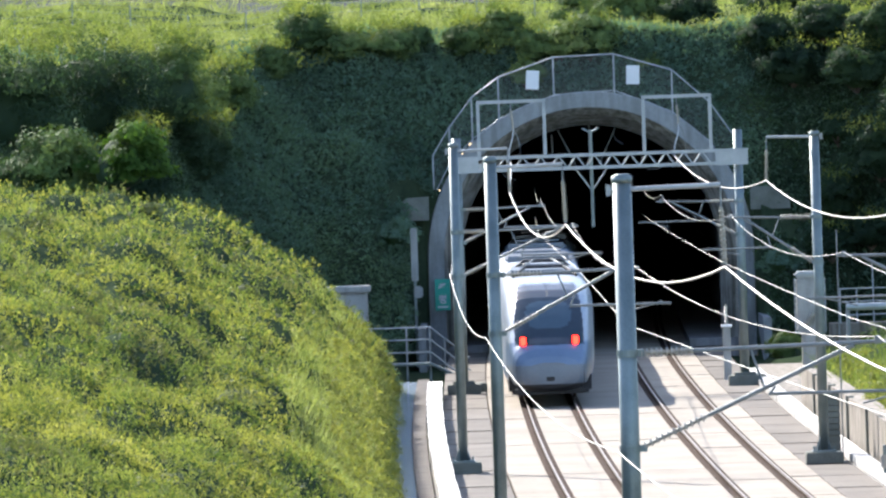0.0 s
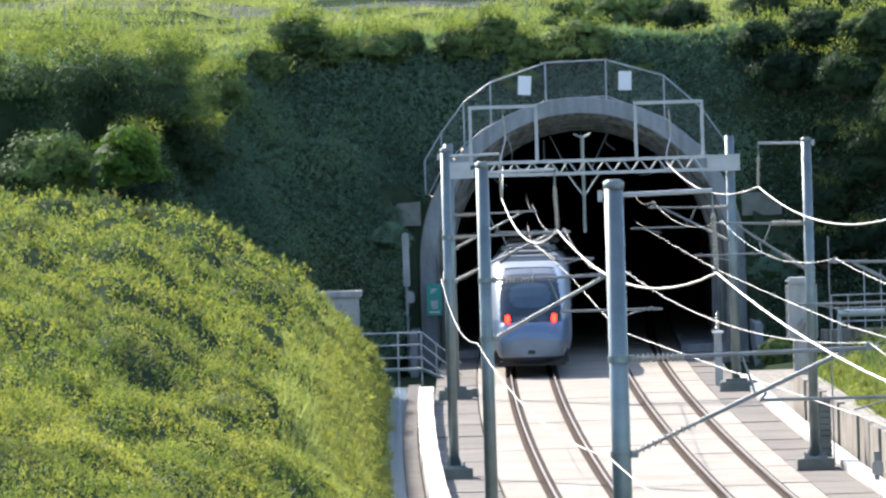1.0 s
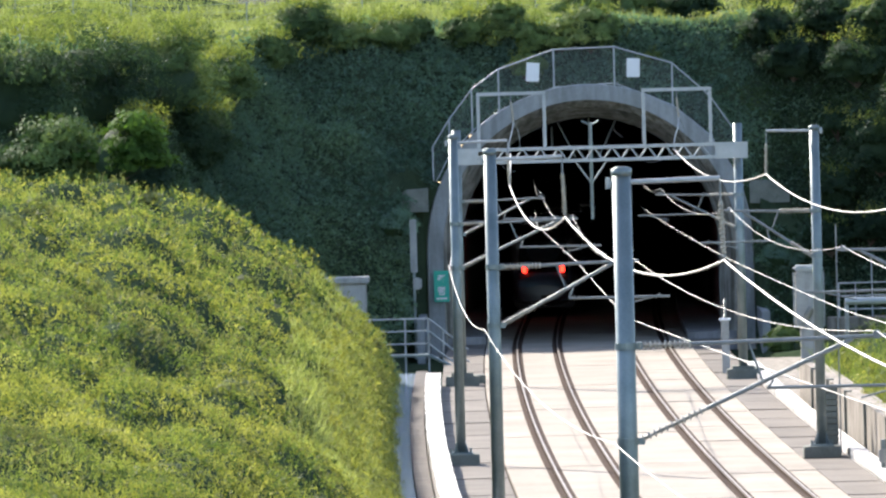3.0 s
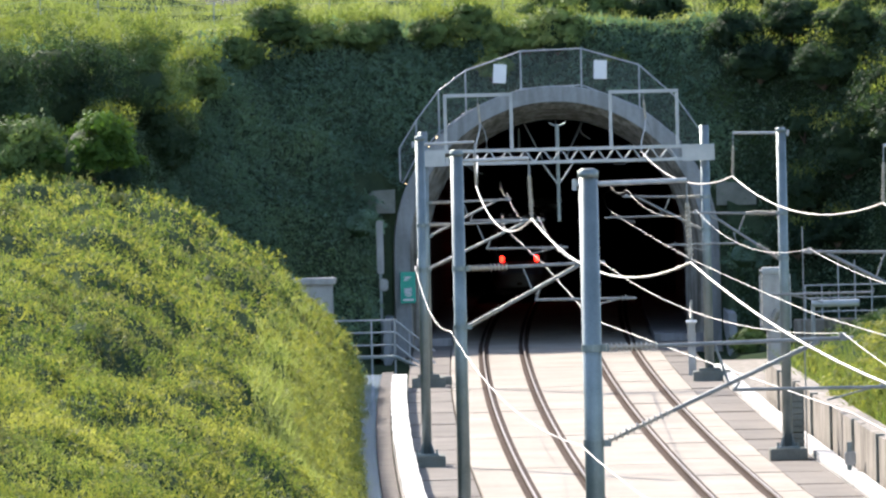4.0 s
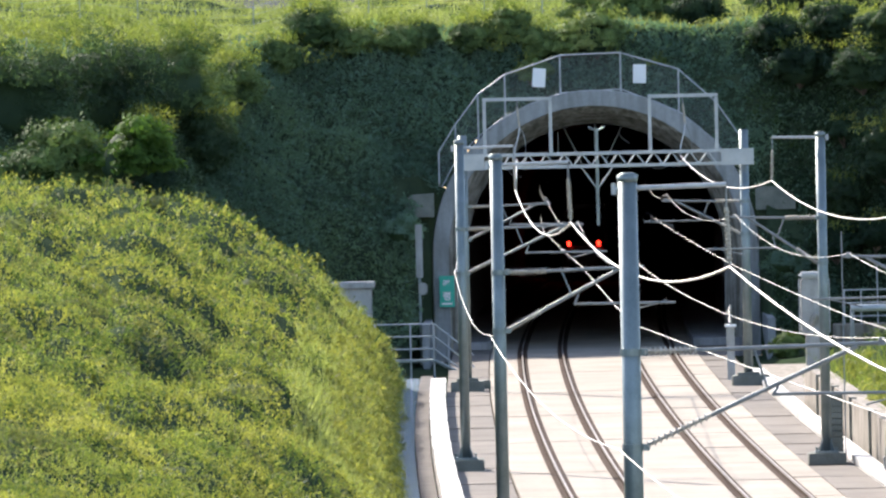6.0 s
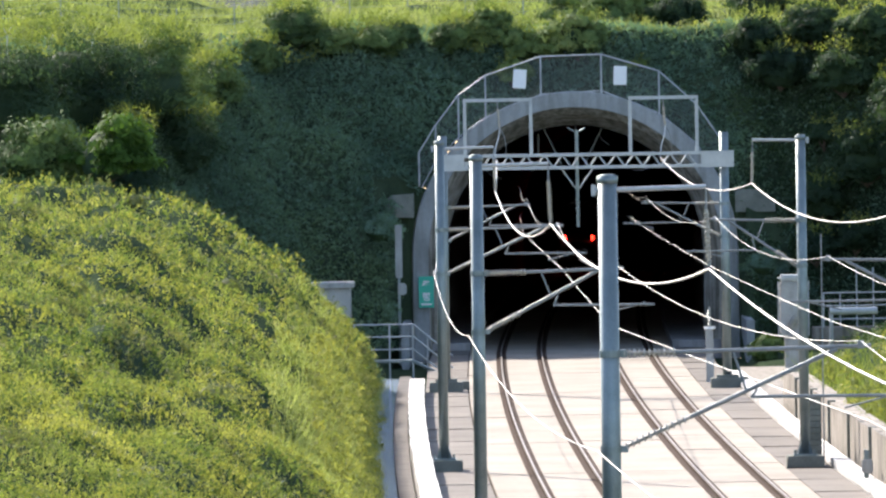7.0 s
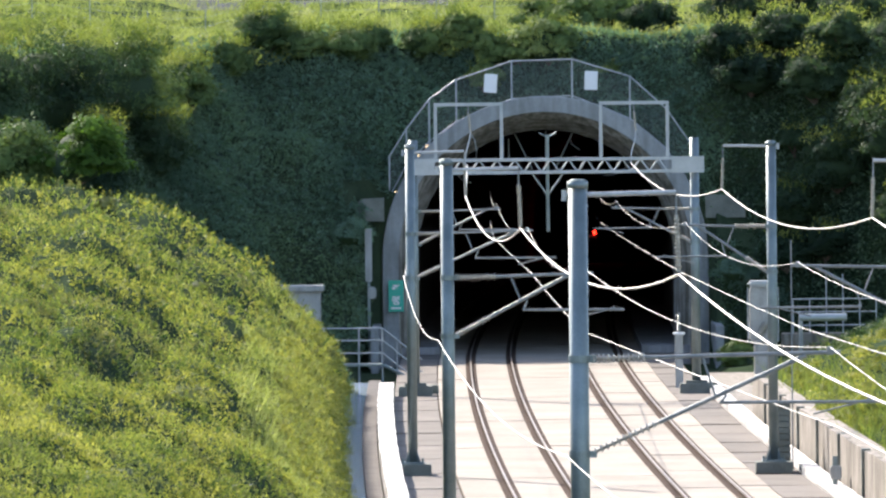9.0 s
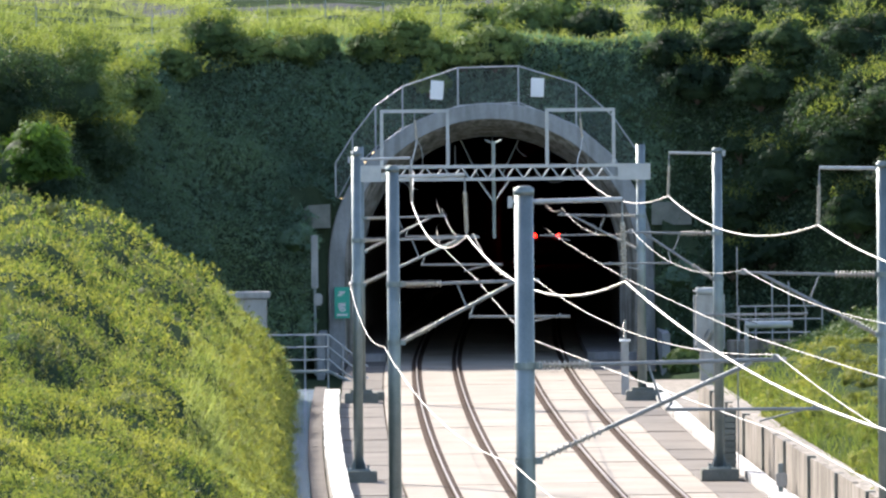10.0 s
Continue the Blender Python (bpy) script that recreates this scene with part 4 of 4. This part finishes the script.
# ---------------------------------------------------------------- plants
def leaf_mesh(name, centres, radii, per, size, mat, seed, flat=0.75, up=0.35, stretch=1.9):
    """Many small pointed leaves set on the outside of uneven clumps."""
    rng = np.random.RandomState(seed)
    per, size = per * 2, np.asarray(size) * 0.8
    n = len(centres)
    c = np.repeat(centres, per, axis=0)
    r = np.repeat(radii, per)
    m = len(c)
    v = rng.normal(size=(m, 3))
    v /= np.linalg.norm(v, axis=1)[:, None]
    v[:, 2] = np.abs(v[:, 2]) * 1.0 - 0.15
    lump = 1 + 0.35 * np.sin(v[:, 0] * 5 + c[:, 0] * 3) * np.sin(v[:, 1] * 4 + c[:, 1] * 2)
    p = c + v * (r * rng.uniform(0.55, 1.05, m) * lump)[:, None] * np.array([1, 1, flat])
    nrm = v * 1.5 + rng.normal(size=(m, 3)) * 0.5 + np.array([0, 0, up])
    nrm /= np.linalg.norm(nrm, axis=1)[:, None]
    t = np.cross(nrm, rng.normal(size=(m, 3)))
    t /= np.linalg.norm(t, axis=1)[:, None]
    b = np.cross(nrm, t)
    s = np.repeat(np.broadcast_to(size, n), per)[:, None] * rng.uniform(0.55, 1.35, m)[:, None]
    tri = np.stack([p - t * s * stretch * 0.5 + b * s * 0.4, p - t * s * stretch * 0.5 - b * s * 0.4, p + t * s * stretch * 0.5 + nrm * s * 0.15], 1)
    return faces_of(name, tri.reshape(-1, 3), mat, 3)


def sprigs(name, at, out, length, leaf, along, mat, seed, droop=0.0, slender=2.0):
    """Leafy shoots growing from points of the ground, each a row of pointed leaves."""
    rng = np.random.RandomState(seed)
    m = len(at)
    head = out + rng.normal(size=(m, 3)) * 0.32
    head /= np.linalg.norm(head, axis=1)[:, None]
    step = np.linspace(0.05, 1.0, along)
    length = length * rng.uniform(0.4, 1.4, m)
    p = at[:, None] + head[:, None] * (length[:, None] * step)[..., None]
    p[..., 2] -= droop * length[:, None] * step ** 2
    p = p.reshape(-1, 3)
    k = len(p)
    t = np.repeat(head, along, axis=0) * 0.75 + rng.normal(size=(k, 3)) * 0.7
    t[:, 2] -= droop * 0.6
    t /= np.linalg.norm(t, axis=1)[:, None]
    nrm = np.cross(t, rng.normal(size=(k, 3)))
    nrm /= np.linalg.norm(nrm, axis=1)[:, None]
    b = np.cross(nrm, t)
    s = (np.repeat(leaf, along) * np.tile(1.2 - 0.5 * step, m) * rng.uniform(0.6, 1.35, k))[:, None]
    p = p + rng.normal(size=(k, 3)) * s * 0.7
    tri = np.stack([p + b * s * 0.5, p - b * s * 0.5, p + t * s * slender + nrm * s * 0.2], 1)
    return faces_of(name, tri.reshape(-1, 3), mat, 3)


def ground_normal(x, d):
    gx = (terrain(x + 0.15, d) - terrain(x - 0.15, d)) / 0.3
    gd = (terrain(x, d + 0.15) - terrain(x, d - 0.15)) / 0.3
    n = np.stack([-gx, -gd, np.ones(len(x))], 1)
    return n / np.linalg.norm(n, axis=1)[:, None]


def faces_of(name, verts, mat, sides):
    me = bpy.data.meshes.new(name)
    k = len(verts) // sides
    me.vertices.add(len(verts))
    me.vertices.foreach_set("co", verts.astype(np.float32).ravel())
    me.loops.add(len(verts))
    me.loops.foreach_set("vertex_index", np.arange(len(verts), dtype=np.int32))
    me.polygons.add(k)
    me.polygons.foreach_set("loop_start", np.arange(0, sides * k, sides, dtype=np.int32))
    me.polygons.foreach_set("loop_total", np.full(k, sides, dtype=np.int32))
    me.materials.append(mat)
    me.update(calc_edges=True)
    return me


def blades(name, x, d, height, width, mat, seed, lean=0.35):
    """Upright grass blades on the ground at x, d."""
    rng = np.random.RandomState(seed)
    m = len(x)
    z = terrain(x, d)
    base = np.stack([x, d, z - 0.03], 1)
    a = rng.uniform(0, math.tau, m)
    side = np.stack([np.cos(a), np.sin(a), np.zeros(m)], 1)
    h = height * rng.uniform(0.5, 1.3, m)[:, None]
    tip = base + np.stack([rng.normal(size=m) * lean, rng.normal(size=m) * lean, np.ones(m)], 1) * h
    w = width * rng.uniform(0.6, 1.3, m)[:, None]
    quad = np.stack([base - side * w, base + side * w, tip + side * w * 0.25, tip - side * w * 0.25], 1)
    return faces_of(name, quad.reshape(-1, 3), mat, 4)


def clumps(count, xlim, dlim, seed, keep, rmin, rmax, sink=0.1, even=False, steep=False, power=2.0):
    rng = np.random.RandomState(seed)
    xs, ds = [], []
    while sum(map(len, xs)) < count:
        x = rng.uniform(*xlim, count * 2)
        d = 1 / rng.uniform(1 / dlim[1], 1 / dlim[0], count * 2) if not even else rng.uniform(*dlim, count * 2)
        k = keep(x, d)
        if steep:
            x, d = x[k], d[k]
            z = terrain(x, d)
            gx, gd = (terrain(x + 0.3, d) - z) / 0.3, (terrain(x, d + 0.3) - z) / 0.3
            k = rng.uniform(0, 1, len(x)) < np.sqrt(1 + gx ** 2 + gd ** 2) / 3.2
        xs.append(x[k])
        ds.append(d[k])
    x, d = np.concatenate(xs)[:count], np.concatenate(ds)[:count]
    r = rng.uniform(0, 1, count) ** power * (rmax - rmin) + rmin
    return np.stack([x, d, terrain(x, d) - sink], 1), r


def shrubbery(count, sub, xlim, dlim, seed, keep, rmin, rmax, tall=0.8):
    """Rounded shrubs, each of several leaf clumps set over its dome."""
    c, r = clumps(count, xlim, dlim, seed, keep, rmin, rmax, sink=0.0, power=1.3)
    rng = np.random.RandomState(seed + 500)
    cc, rr = np.repeat(c, sub, axis=0), np.repeat(r, sub)
    v = rng.normal(size=(len(cc), 3))
    v /= np.linalg.norm(v, axis=1)[:, None]
    v[:, 2] = np.abs(v[:, 2]) * tall * rng.uniform(0.5, 1.25, len(cc))
    return cc + v * (rr * rng.uniform(0.3, 0.8, len(cc)))[:, None], rr * rng.uniform(0.22, 0.42, len(cc))


def stuff(name, me, label, category="plants"):
    return tagged(new(name, me), label, category, kind="stuff")


def plants():
    off = lambda x, d: x - trk(d)
    # sunlit bank
    bank = lambda x, d: (off(x, d) < -5.2) & (d < 262) & (x > -0.0712 * d - 1.5)
    rng = np.random.RandomState(7)
    dd = 1 / rng.uniform(1 / 262, 1 / 48, 190000)
    xx = dd * rng.uniform(-0.074, 0.03, len(dd)) - 0.2
    k = bank(xx, dd) & (off(xx, dd) < -5.15)
    xx, dd = xx[k], dd[k]
    at, nrm = np.stack([xx, dd, terrain(xx, dd) - 0.04], 1), ground_normal(xx, dd)
    out = nrm * 0.6 + np.array([0, 0, 0.7])
    kind = 0.8 * waves(off(xx, dd), dd / 3.5, 5, 2.4) + 0.5 * waves(off(xx, dd), dd / 4, 9, 7.0) + rng.normal(size=len(xx)) * 0.2
    # hollows left without shrubs, where the darkened undergrowth reads as shade
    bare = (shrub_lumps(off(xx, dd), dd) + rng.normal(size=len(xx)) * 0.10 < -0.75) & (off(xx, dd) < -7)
    for lo, hi, name, mat, slender, label in ((-9, -0.5, "olive_shrubs", OLIVELEAF, 2.2, "dull olive shrubs on the bank"), (-0.5, 0.1, "fresh_shrubs", FRESHLEAF, 1.8, "fresh green shrubs on the bank"), (0.1, 9, "bank_shrubs", MOUNDLEAF, 1.9, "sunlit yellow-green shrubs covering the bank")):
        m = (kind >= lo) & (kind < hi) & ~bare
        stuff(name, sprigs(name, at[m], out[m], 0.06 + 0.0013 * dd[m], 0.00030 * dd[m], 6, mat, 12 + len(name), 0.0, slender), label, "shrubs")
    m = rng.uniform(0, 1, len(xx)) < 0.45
    stuff("bank_undergrowth", sprigs("bank_undergrowth", at[m], nrm[m], 0.05 + 0.0004 * dd[m], 0.00045 * dd[m], 3, GAPSHADE, 18, 0.0, 1.5), "low undergrowth darkened as shade between the shrubs on the bank", "undergrowth")
    foot = lambda x, d: (off(x, d) < -4.85) & (off(x, d) > -6.6)
    c, r = clumps(2600, (-7, 2), (105, 261), 13, foot, 0.12, 0.5, sink=-0.05, steep=True)
    stuff("foot_shrubs", leaf_mesh("foot_shrubs", c, r, 40, 0.075, MOUNDLEAF, 14, up=0.1, stretch=2.6), "bright weeds overhanging the drain at the foot of the bank", "weeds")
    c, r = clumps(60, (-24, 6), (70, 262), 15, bank, 0.3, 0.6, sink=-0.1)
    stuff("grey_shrubs", leaf_mesh("grey_shrubs", c, r, 110, 0.00045 * c[:, 1], GREYLEAF, 16, stretch=2.6), "grey-green taller shrubs among the bank growth", "shrubs")
    # grass at the foot of the bank
    rng = np.random.RandomState(21)
    d = 1 / rng.uniform(1 / 260, 1 / 120, 45000)
    o = -4.97 - rng.uniform(0, 1, 45000) ** 2.0 * 2.4
    stuff("bank_grass", blades("bank_grass", o + trk(d), d, 0.36, 0.009, GRASSLEAF, 22, lean=0.4), "tall pale grass along the drain", "grass")
    # shaded slope over the portal
    def slope(x, d):
        z = terrain(x, d)
        out = (abs(x - PORTAL_X) > R_OUT + 0.35) | (z > ARCH_Z + np.sqrt(np.clip((R_OUT + 0.1) ** 2 - (x - PORTAL_X) ** 2, 0, None)))
        out &= ~((abs(abs(x - PORTAL_X) - R_OUT - 0.66) < 0.9) & (d > 291.0) & (d < 292.1))
        return (z > 0.3) & out & (d > 255) & (off(x, d) < -5.0) | (z > 0.3) & out & (d > 282)
    c, r = clumps(78000, (-22.5, 19.5), (254, 304), 31, slope, 0.0, 1.0, sink=0.03, even=True, steep=True)
    nrm = ground_normal(c[:, 0], c[:, 1])
    stuff("slope_weeds", sprigs("slope_weeds", c[::2], nrm[::2], 0.2 + 0 * r[::2], 0.095 + 0 * r[::2], 4, HILLWEED, 30, 0.4, 1.6), "dense low weeds under the creepers on the cut slope", "weeds")
    # east part takes the darker leaf copy, as deeper shade on the slope
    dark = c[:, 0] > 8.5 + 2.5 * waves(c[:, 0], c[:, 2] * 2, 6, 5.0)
    for m, name, mat, label, kind in ((~dark, "slope_creepers", SHADELEAF, "creepers on the shaded cut slope, haze put into their green", "creepers"), (dark, "slope_thicket", DEEPSHADE, "growth on the cut slope, deeper shade put into its leaf colour", "thicket")):
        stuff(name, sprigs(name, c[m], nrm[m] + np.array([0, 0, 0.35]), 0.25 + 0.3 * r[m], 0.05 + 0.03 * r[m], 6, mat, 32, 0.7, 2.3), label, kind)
    # bushes along the brink
    brink = lambda x, d: (terrain(x, d) > 10.6) & (terrain(x, d) < 12.9) & (d > 262)
    c, r = clumps(420, (-30, 34), (262, 312), 35, brink, 0.5, 1.35, even=True)
    stuff("brink_bushes", leaf_mesh("brink_bushes", c, r, 150, 0.12, FRESHLEAF, 36, stretch=1.6), "bushes along the top edge of the cutting", "bushes")
    # meadow above
    rng = np.random.RandomState(41)
    x, d = rng.uniform(-31, 25, 70000), rng.uniform(280, 400, 70000)
    k = (d < 365) & (terrain(x, d) > 11.6) | ((x < -11) & (terrain(x, d) > 10.4))
    stuff("meadow_grass", blades("meadow_grass", x[k], d[k], 0.42, 0.025, MEADOWLEAF, 42, lean=0.6), "sunlit pale meadow grass above the cutting", "grass")
    mead = lambda x, d: (d < 364) & (terrain(x, d) > 12.0) | (d < 364) & ((x < -12) & (terrain(x, d) > 10.5))
    c, r = clumps(1300, (-31, 25), (282, 400), 45, mead, 0.25, 0.8, even=True)
    stuff("meadow_shrubs", leaf_mesh("meadow_shrubs", c, r, 55, 0.12, MEADOWLEAF, 46, stretch=2.2), "low shrubs scattered in the meadow", "shrubs")
    # far bank beyond the wall
    east = lambda x, d: (off(x, d) > 8.6) & (d < 250) & (x < 0.09 * d + 4)
    c, r = shrubbery(520, 6, (6, 26), (120, 252), 51, east, 0.4, 1.3)
    stuff("east_shrubs", leaf_mesh("east_shrubs", c, r, 34, 0.085, MOUNDLEAF, 52), "green shrubs and weeds behind the concrete wall", "shrubs")
    d = 1 / rng.uniform(1 / 245, 1 / 130, 5000)
    o = 8.4 + rng.uniform(0, 1, 5000) ** 1.3 * 2.5
    stuff("east_grass", blades("east_grass", o + trk(d), d, 0.7, 0.016, FRESHLEAF, 53, lean=0.5), "tall grass behind the concrete wall", "grass")
    east2 = lambda x, d: (off(x, d) > 8.9) & (d > 243) & ((x > 12.2) | (d < 256))
    c, r = clumps(1100, (8.4, 30), (243, 284), 55, east2, 0.25, 0.9, even=True)
    stuff("east_bushes", leaf_mesh("east_bushes", c, r, 60, 0.12, BRINKLEAF, 56), "bushes beside the trackside platform", "bushes")


plants()


def bush(name, x, d, z, r, leaf, mat, seed, label, lumps=26, per=260, flat=0.8, shoots=0):
    """One shrub: short stems under a crown of leaf clumps."""
    rng = np.random.RandomState(seed)
    top = empty(name, (x, d, z), label, "bush")
    v = rng.normal(size=(lumps, 3))
    v /= np.linalg.norm(v, axis=1)[:, None]
    v[:, 2] = v[:, 2] * 0.8 + 0.08
    c = v * (r * rng.uniform(0.30, 0.75, lumps))[:, None] * np.array([1, 1, flat]) + np.array([0, 0, r * 0.35])
    ob = new("crown", leaf_mesh("crown", c, r * rng.uniform(0.25, 0.45, lumps), per, leaf, mat, seed + 1))
    ob.parent = top
    # paler shoots on the upper side only: a sunlit rim put in by colour
    if shoots:
        m = int(shoots * r ** 1.5)
        u = rng.normal(size=(m, 3))
        u /= np.linalg.norm(u, axis=1)[:, None]
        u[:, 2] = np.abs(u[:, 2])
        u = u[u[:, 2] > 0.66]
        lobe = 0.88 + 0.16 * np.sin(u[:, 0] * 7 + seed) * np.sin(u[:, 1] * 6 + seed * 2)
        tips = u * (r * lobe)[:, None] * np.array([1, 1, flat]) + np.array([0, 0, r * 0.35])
        ob = new("sunlit_tips", sprigs("sunlit_tips", tips, u * 0.5 + np.array([0, 0, 0.6]), np.full(len(u), 0.40), np.full(len(u), 0.06), 5, FRESHLEAF, seed + 2))
        ob.parent = top
        tagged(ob, "pale shoots added as the sunlit top", kind="stuff")
    # added dark core: stops light through the crown and darkens its inside
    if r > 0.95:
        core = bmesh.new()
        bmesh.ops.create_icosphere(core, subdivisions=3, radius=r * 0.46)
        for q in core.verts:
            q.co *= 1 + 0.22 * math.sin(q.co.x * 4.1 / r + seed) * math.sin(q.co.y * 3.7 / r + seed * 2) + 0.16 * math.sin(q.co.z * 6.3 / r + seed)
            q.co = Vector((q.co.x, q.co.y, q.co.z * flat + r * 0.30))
        part("shade_core", core, DEEPSHADE, top, "dark solid core added to shade the crown", smooth=True)
    bm = bmesh.new()
    for q in c[:8]:
        rod(bm, (0, 0, -0.3), tuple(q * 0.7), 0.04, 0.012, sides=6)
    part("stem", bm, BARK, top)
    return top


bush("round_bush", -5.20, 133.0, float(terrain(-5.20, 133.0)) - 0.02, 0.58, 0.04, GREYLEAF, 70, "round grey-green bush on the sunlit bank", lumps=40)
bush("broadleaf_tree", -14.2, 262.0, 7.3, 2.0, 0.17, BIGLEAF, 73, "young broad-leaved tree with bright green leaves behind the bank", lumps=26, per=150, flat=0.95)
bush("low_bush", 8.7, 279.5, float(terrain(8.7, 279.5)), 0.9, 0.09, BRINKLEAF, 79, "low green bush beside the trackside cabinet")
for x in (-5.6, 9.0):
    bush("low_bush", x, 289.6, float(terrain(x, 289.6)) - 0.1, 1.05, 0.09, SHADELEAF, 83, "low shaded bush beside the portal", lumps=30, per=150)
bush("dark_thicket", -17.3, 264.0, 6.6, 2.6, 0.13, BRINKLEAF, 76, "dense dark thicket behind the bank", lumps=44, per=220)


def on_slope(x, z):
    """How far along the ground first reaches height z on the cut slope."""
    d = np.linspace(250, 330, 801)
    h = terrain(np.full(801, x), d)
    k = np.nonzero((h >= z) & (d > 256))[0]
    return float(d[k[0]]) if len(k) else 300.0


SHRUBS = ((-16.6, 9.1, 2.6), (-14.0, 9.3, 2.2), (-18.8, 8.8, 2.7), (-12.9, 7.2, 1.8), (-15.2, 6.4, 2.0), (-13.4, 11.0, 1.2), (-11.9, 9.6, 1.3), (-9.0, 11.7, 1.25), (-7.3, 11.5, 0.75), (-5.6, 11.4, 0.95), (-4.7, 11.9, 0.6), (-2.7, 11.5, 0.9), (-1.2, 11.9, 0.95), (-10.3, 10.9, 0.85), (-0.1, 11.2, 0.8))
# shade by height: shrubs low on the slope get the darker leaf colour
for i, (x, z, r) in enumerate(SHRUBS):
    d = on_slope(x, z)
    bush("large_shrub", x, d, float(terrain(x, d)), r * 1.2, 0.10, DEEPSHADE if z < 9.2 else BRINKLEAF, 80 + 3 * i, "large dark shrub with sunlit top on the cut slope", lumps=48, per=170, flat=0.95, shoots=300)
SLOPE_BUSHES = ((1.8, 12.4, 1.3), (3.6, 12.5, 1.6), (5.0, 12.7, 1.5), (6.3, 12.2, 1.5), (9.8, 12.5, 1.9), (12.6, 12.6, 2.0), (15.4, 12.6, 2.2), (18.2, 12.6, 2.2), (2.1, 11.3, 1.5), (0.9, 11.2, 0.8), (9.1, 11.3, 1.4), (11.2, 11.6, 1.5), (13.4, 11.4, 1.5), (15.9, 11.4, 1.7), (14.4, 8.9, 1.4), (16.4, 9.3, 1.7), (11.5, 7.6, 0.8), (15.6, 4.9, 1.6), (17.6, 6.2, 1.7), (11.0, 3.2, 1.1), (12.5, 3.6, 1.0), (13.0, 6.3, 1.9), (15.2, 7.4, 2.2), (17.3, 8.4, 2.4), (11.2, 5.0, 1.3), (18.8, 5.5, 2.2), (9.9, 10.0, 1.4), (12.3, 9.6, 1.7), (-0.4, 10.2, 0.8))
# bushes right of the portal get the darker leaf colour as shade
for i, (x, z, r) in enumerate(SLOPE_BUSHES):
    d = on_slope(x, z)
    bush("slope_bush", x, d - 0.35 * r, float(terrain(x, d)), r, 0.11, DEEPSHADE if x > 5.5 else BRINKLEAF, 120 + 3 * i, "leafy bush hanging over the cut slope", lumps=32, per=180, shoots=110)


def upland():
    """Road, security fence and far trees above the cutting."""
    v = []
    xs = np.linspace(-70, 40, 45)
    for x in xs:
        for d in (366.0, 370.0, 374.0, 378.0, 382.0):
            v.append((x, d, float(terrain(x, d)) + 0.08))
    f = [(5 * i + k, 5 * i + 5 + k, 5 * i + 6 + k, 5 * i + 1 + k) for i in range(len(xs) - 1) for k in range(4)]
    tagged(new("road", mesh_from("road", v, f, ROADM)), "grey asphalt lane across the meadow", "road", kind="structure")
    fence = empty("security_fence", (0, 0, 0), "grey wire security fence with forked post tops", "fence")
    last = None
    for i in range(5):
        x = -21.6 + i * 1.4
        d = on_slope(x, 9.8) + 2.0
        z = float(terrain(x, d))
        part("post", rods(((x, d, z - 0.2), (x, d, z + 1.5), 0.03), ((x, d, z + 1.5), (x - 0.2, d, z + 1.8), 0.02), ((x, d, z + 1.5), (x + 0.2, d, z + 1.8), 0.02), sides=6), GALV_L, fence)
        if last:
            for k in (0.4, 0.9, 1.4):
                part("strand", rods(((last[0], last[1], last[2] + k), (x, d, z + k), 0.007), sides=5), TUBE, fence)
        last = (x, d, z)
    for i, (x, d, r) in enumerate(((-24, 388, 3.0), (-20.5, 392, 2.6), (-28, 390, 3.4), (8, 395, 2.2), (14, 392, 2.4))):
        bush("far_tree", x, d, float(terrain(x, d)) + 0.5, r, 0.2, BRINKLEAF, 300 + 3 * i, "dark tree beyond the upland road", lumps=30, per=120)
    tagged(strip("apron", SPACING + 3.45, SPACING + 5.6, -0.5, 0.06, 229, 268, WALLC), "pale concrete apron at the end of the wall", "apron", kind="structure")


upland()


def meadow_fence():
    f = empty("field_fence", (0, 330, 0), "wire field fence with thin posts on the meadow", "fence")
    for i in range(26):
        x = -30 + i * 2.5
        z = float(terrain(x, 330))
        part("post", rods(((x, 0, z - 0.2), (x, 0, z + 1.3), 0.03), sides=6), GALV, f)
    for k in (0.5, 0.9, 1.25):
        pts = [(x, 0, float(terrain(x, 330)) + k) for x in np.linspace(-30, 32.5, 26)]
        part("strand", tube_along(pts, 0.007, 5), GALV, f)


meadow_fence()


# ---------------------------------------------------------------- movement
def motions():
    for i, car in enumerate(cars):
        rows = []
        for k in range(21):
            t = k * 0.5
            a = 238.0 + 30.6 * t + i * CAR
            b = a + CAR
            xa, xb, za, zb = float(trk(a)), float(trk(b)), float(grade(a)), float(grade(b))
            rows.append((t, pose(xa, a, za + 0.115, math.degrees(math.atan2(zb - za, CAR)), 0, -math.degrees(math.atan2(xb - xa, CAR)))))
        walk(car, rows)


motions()
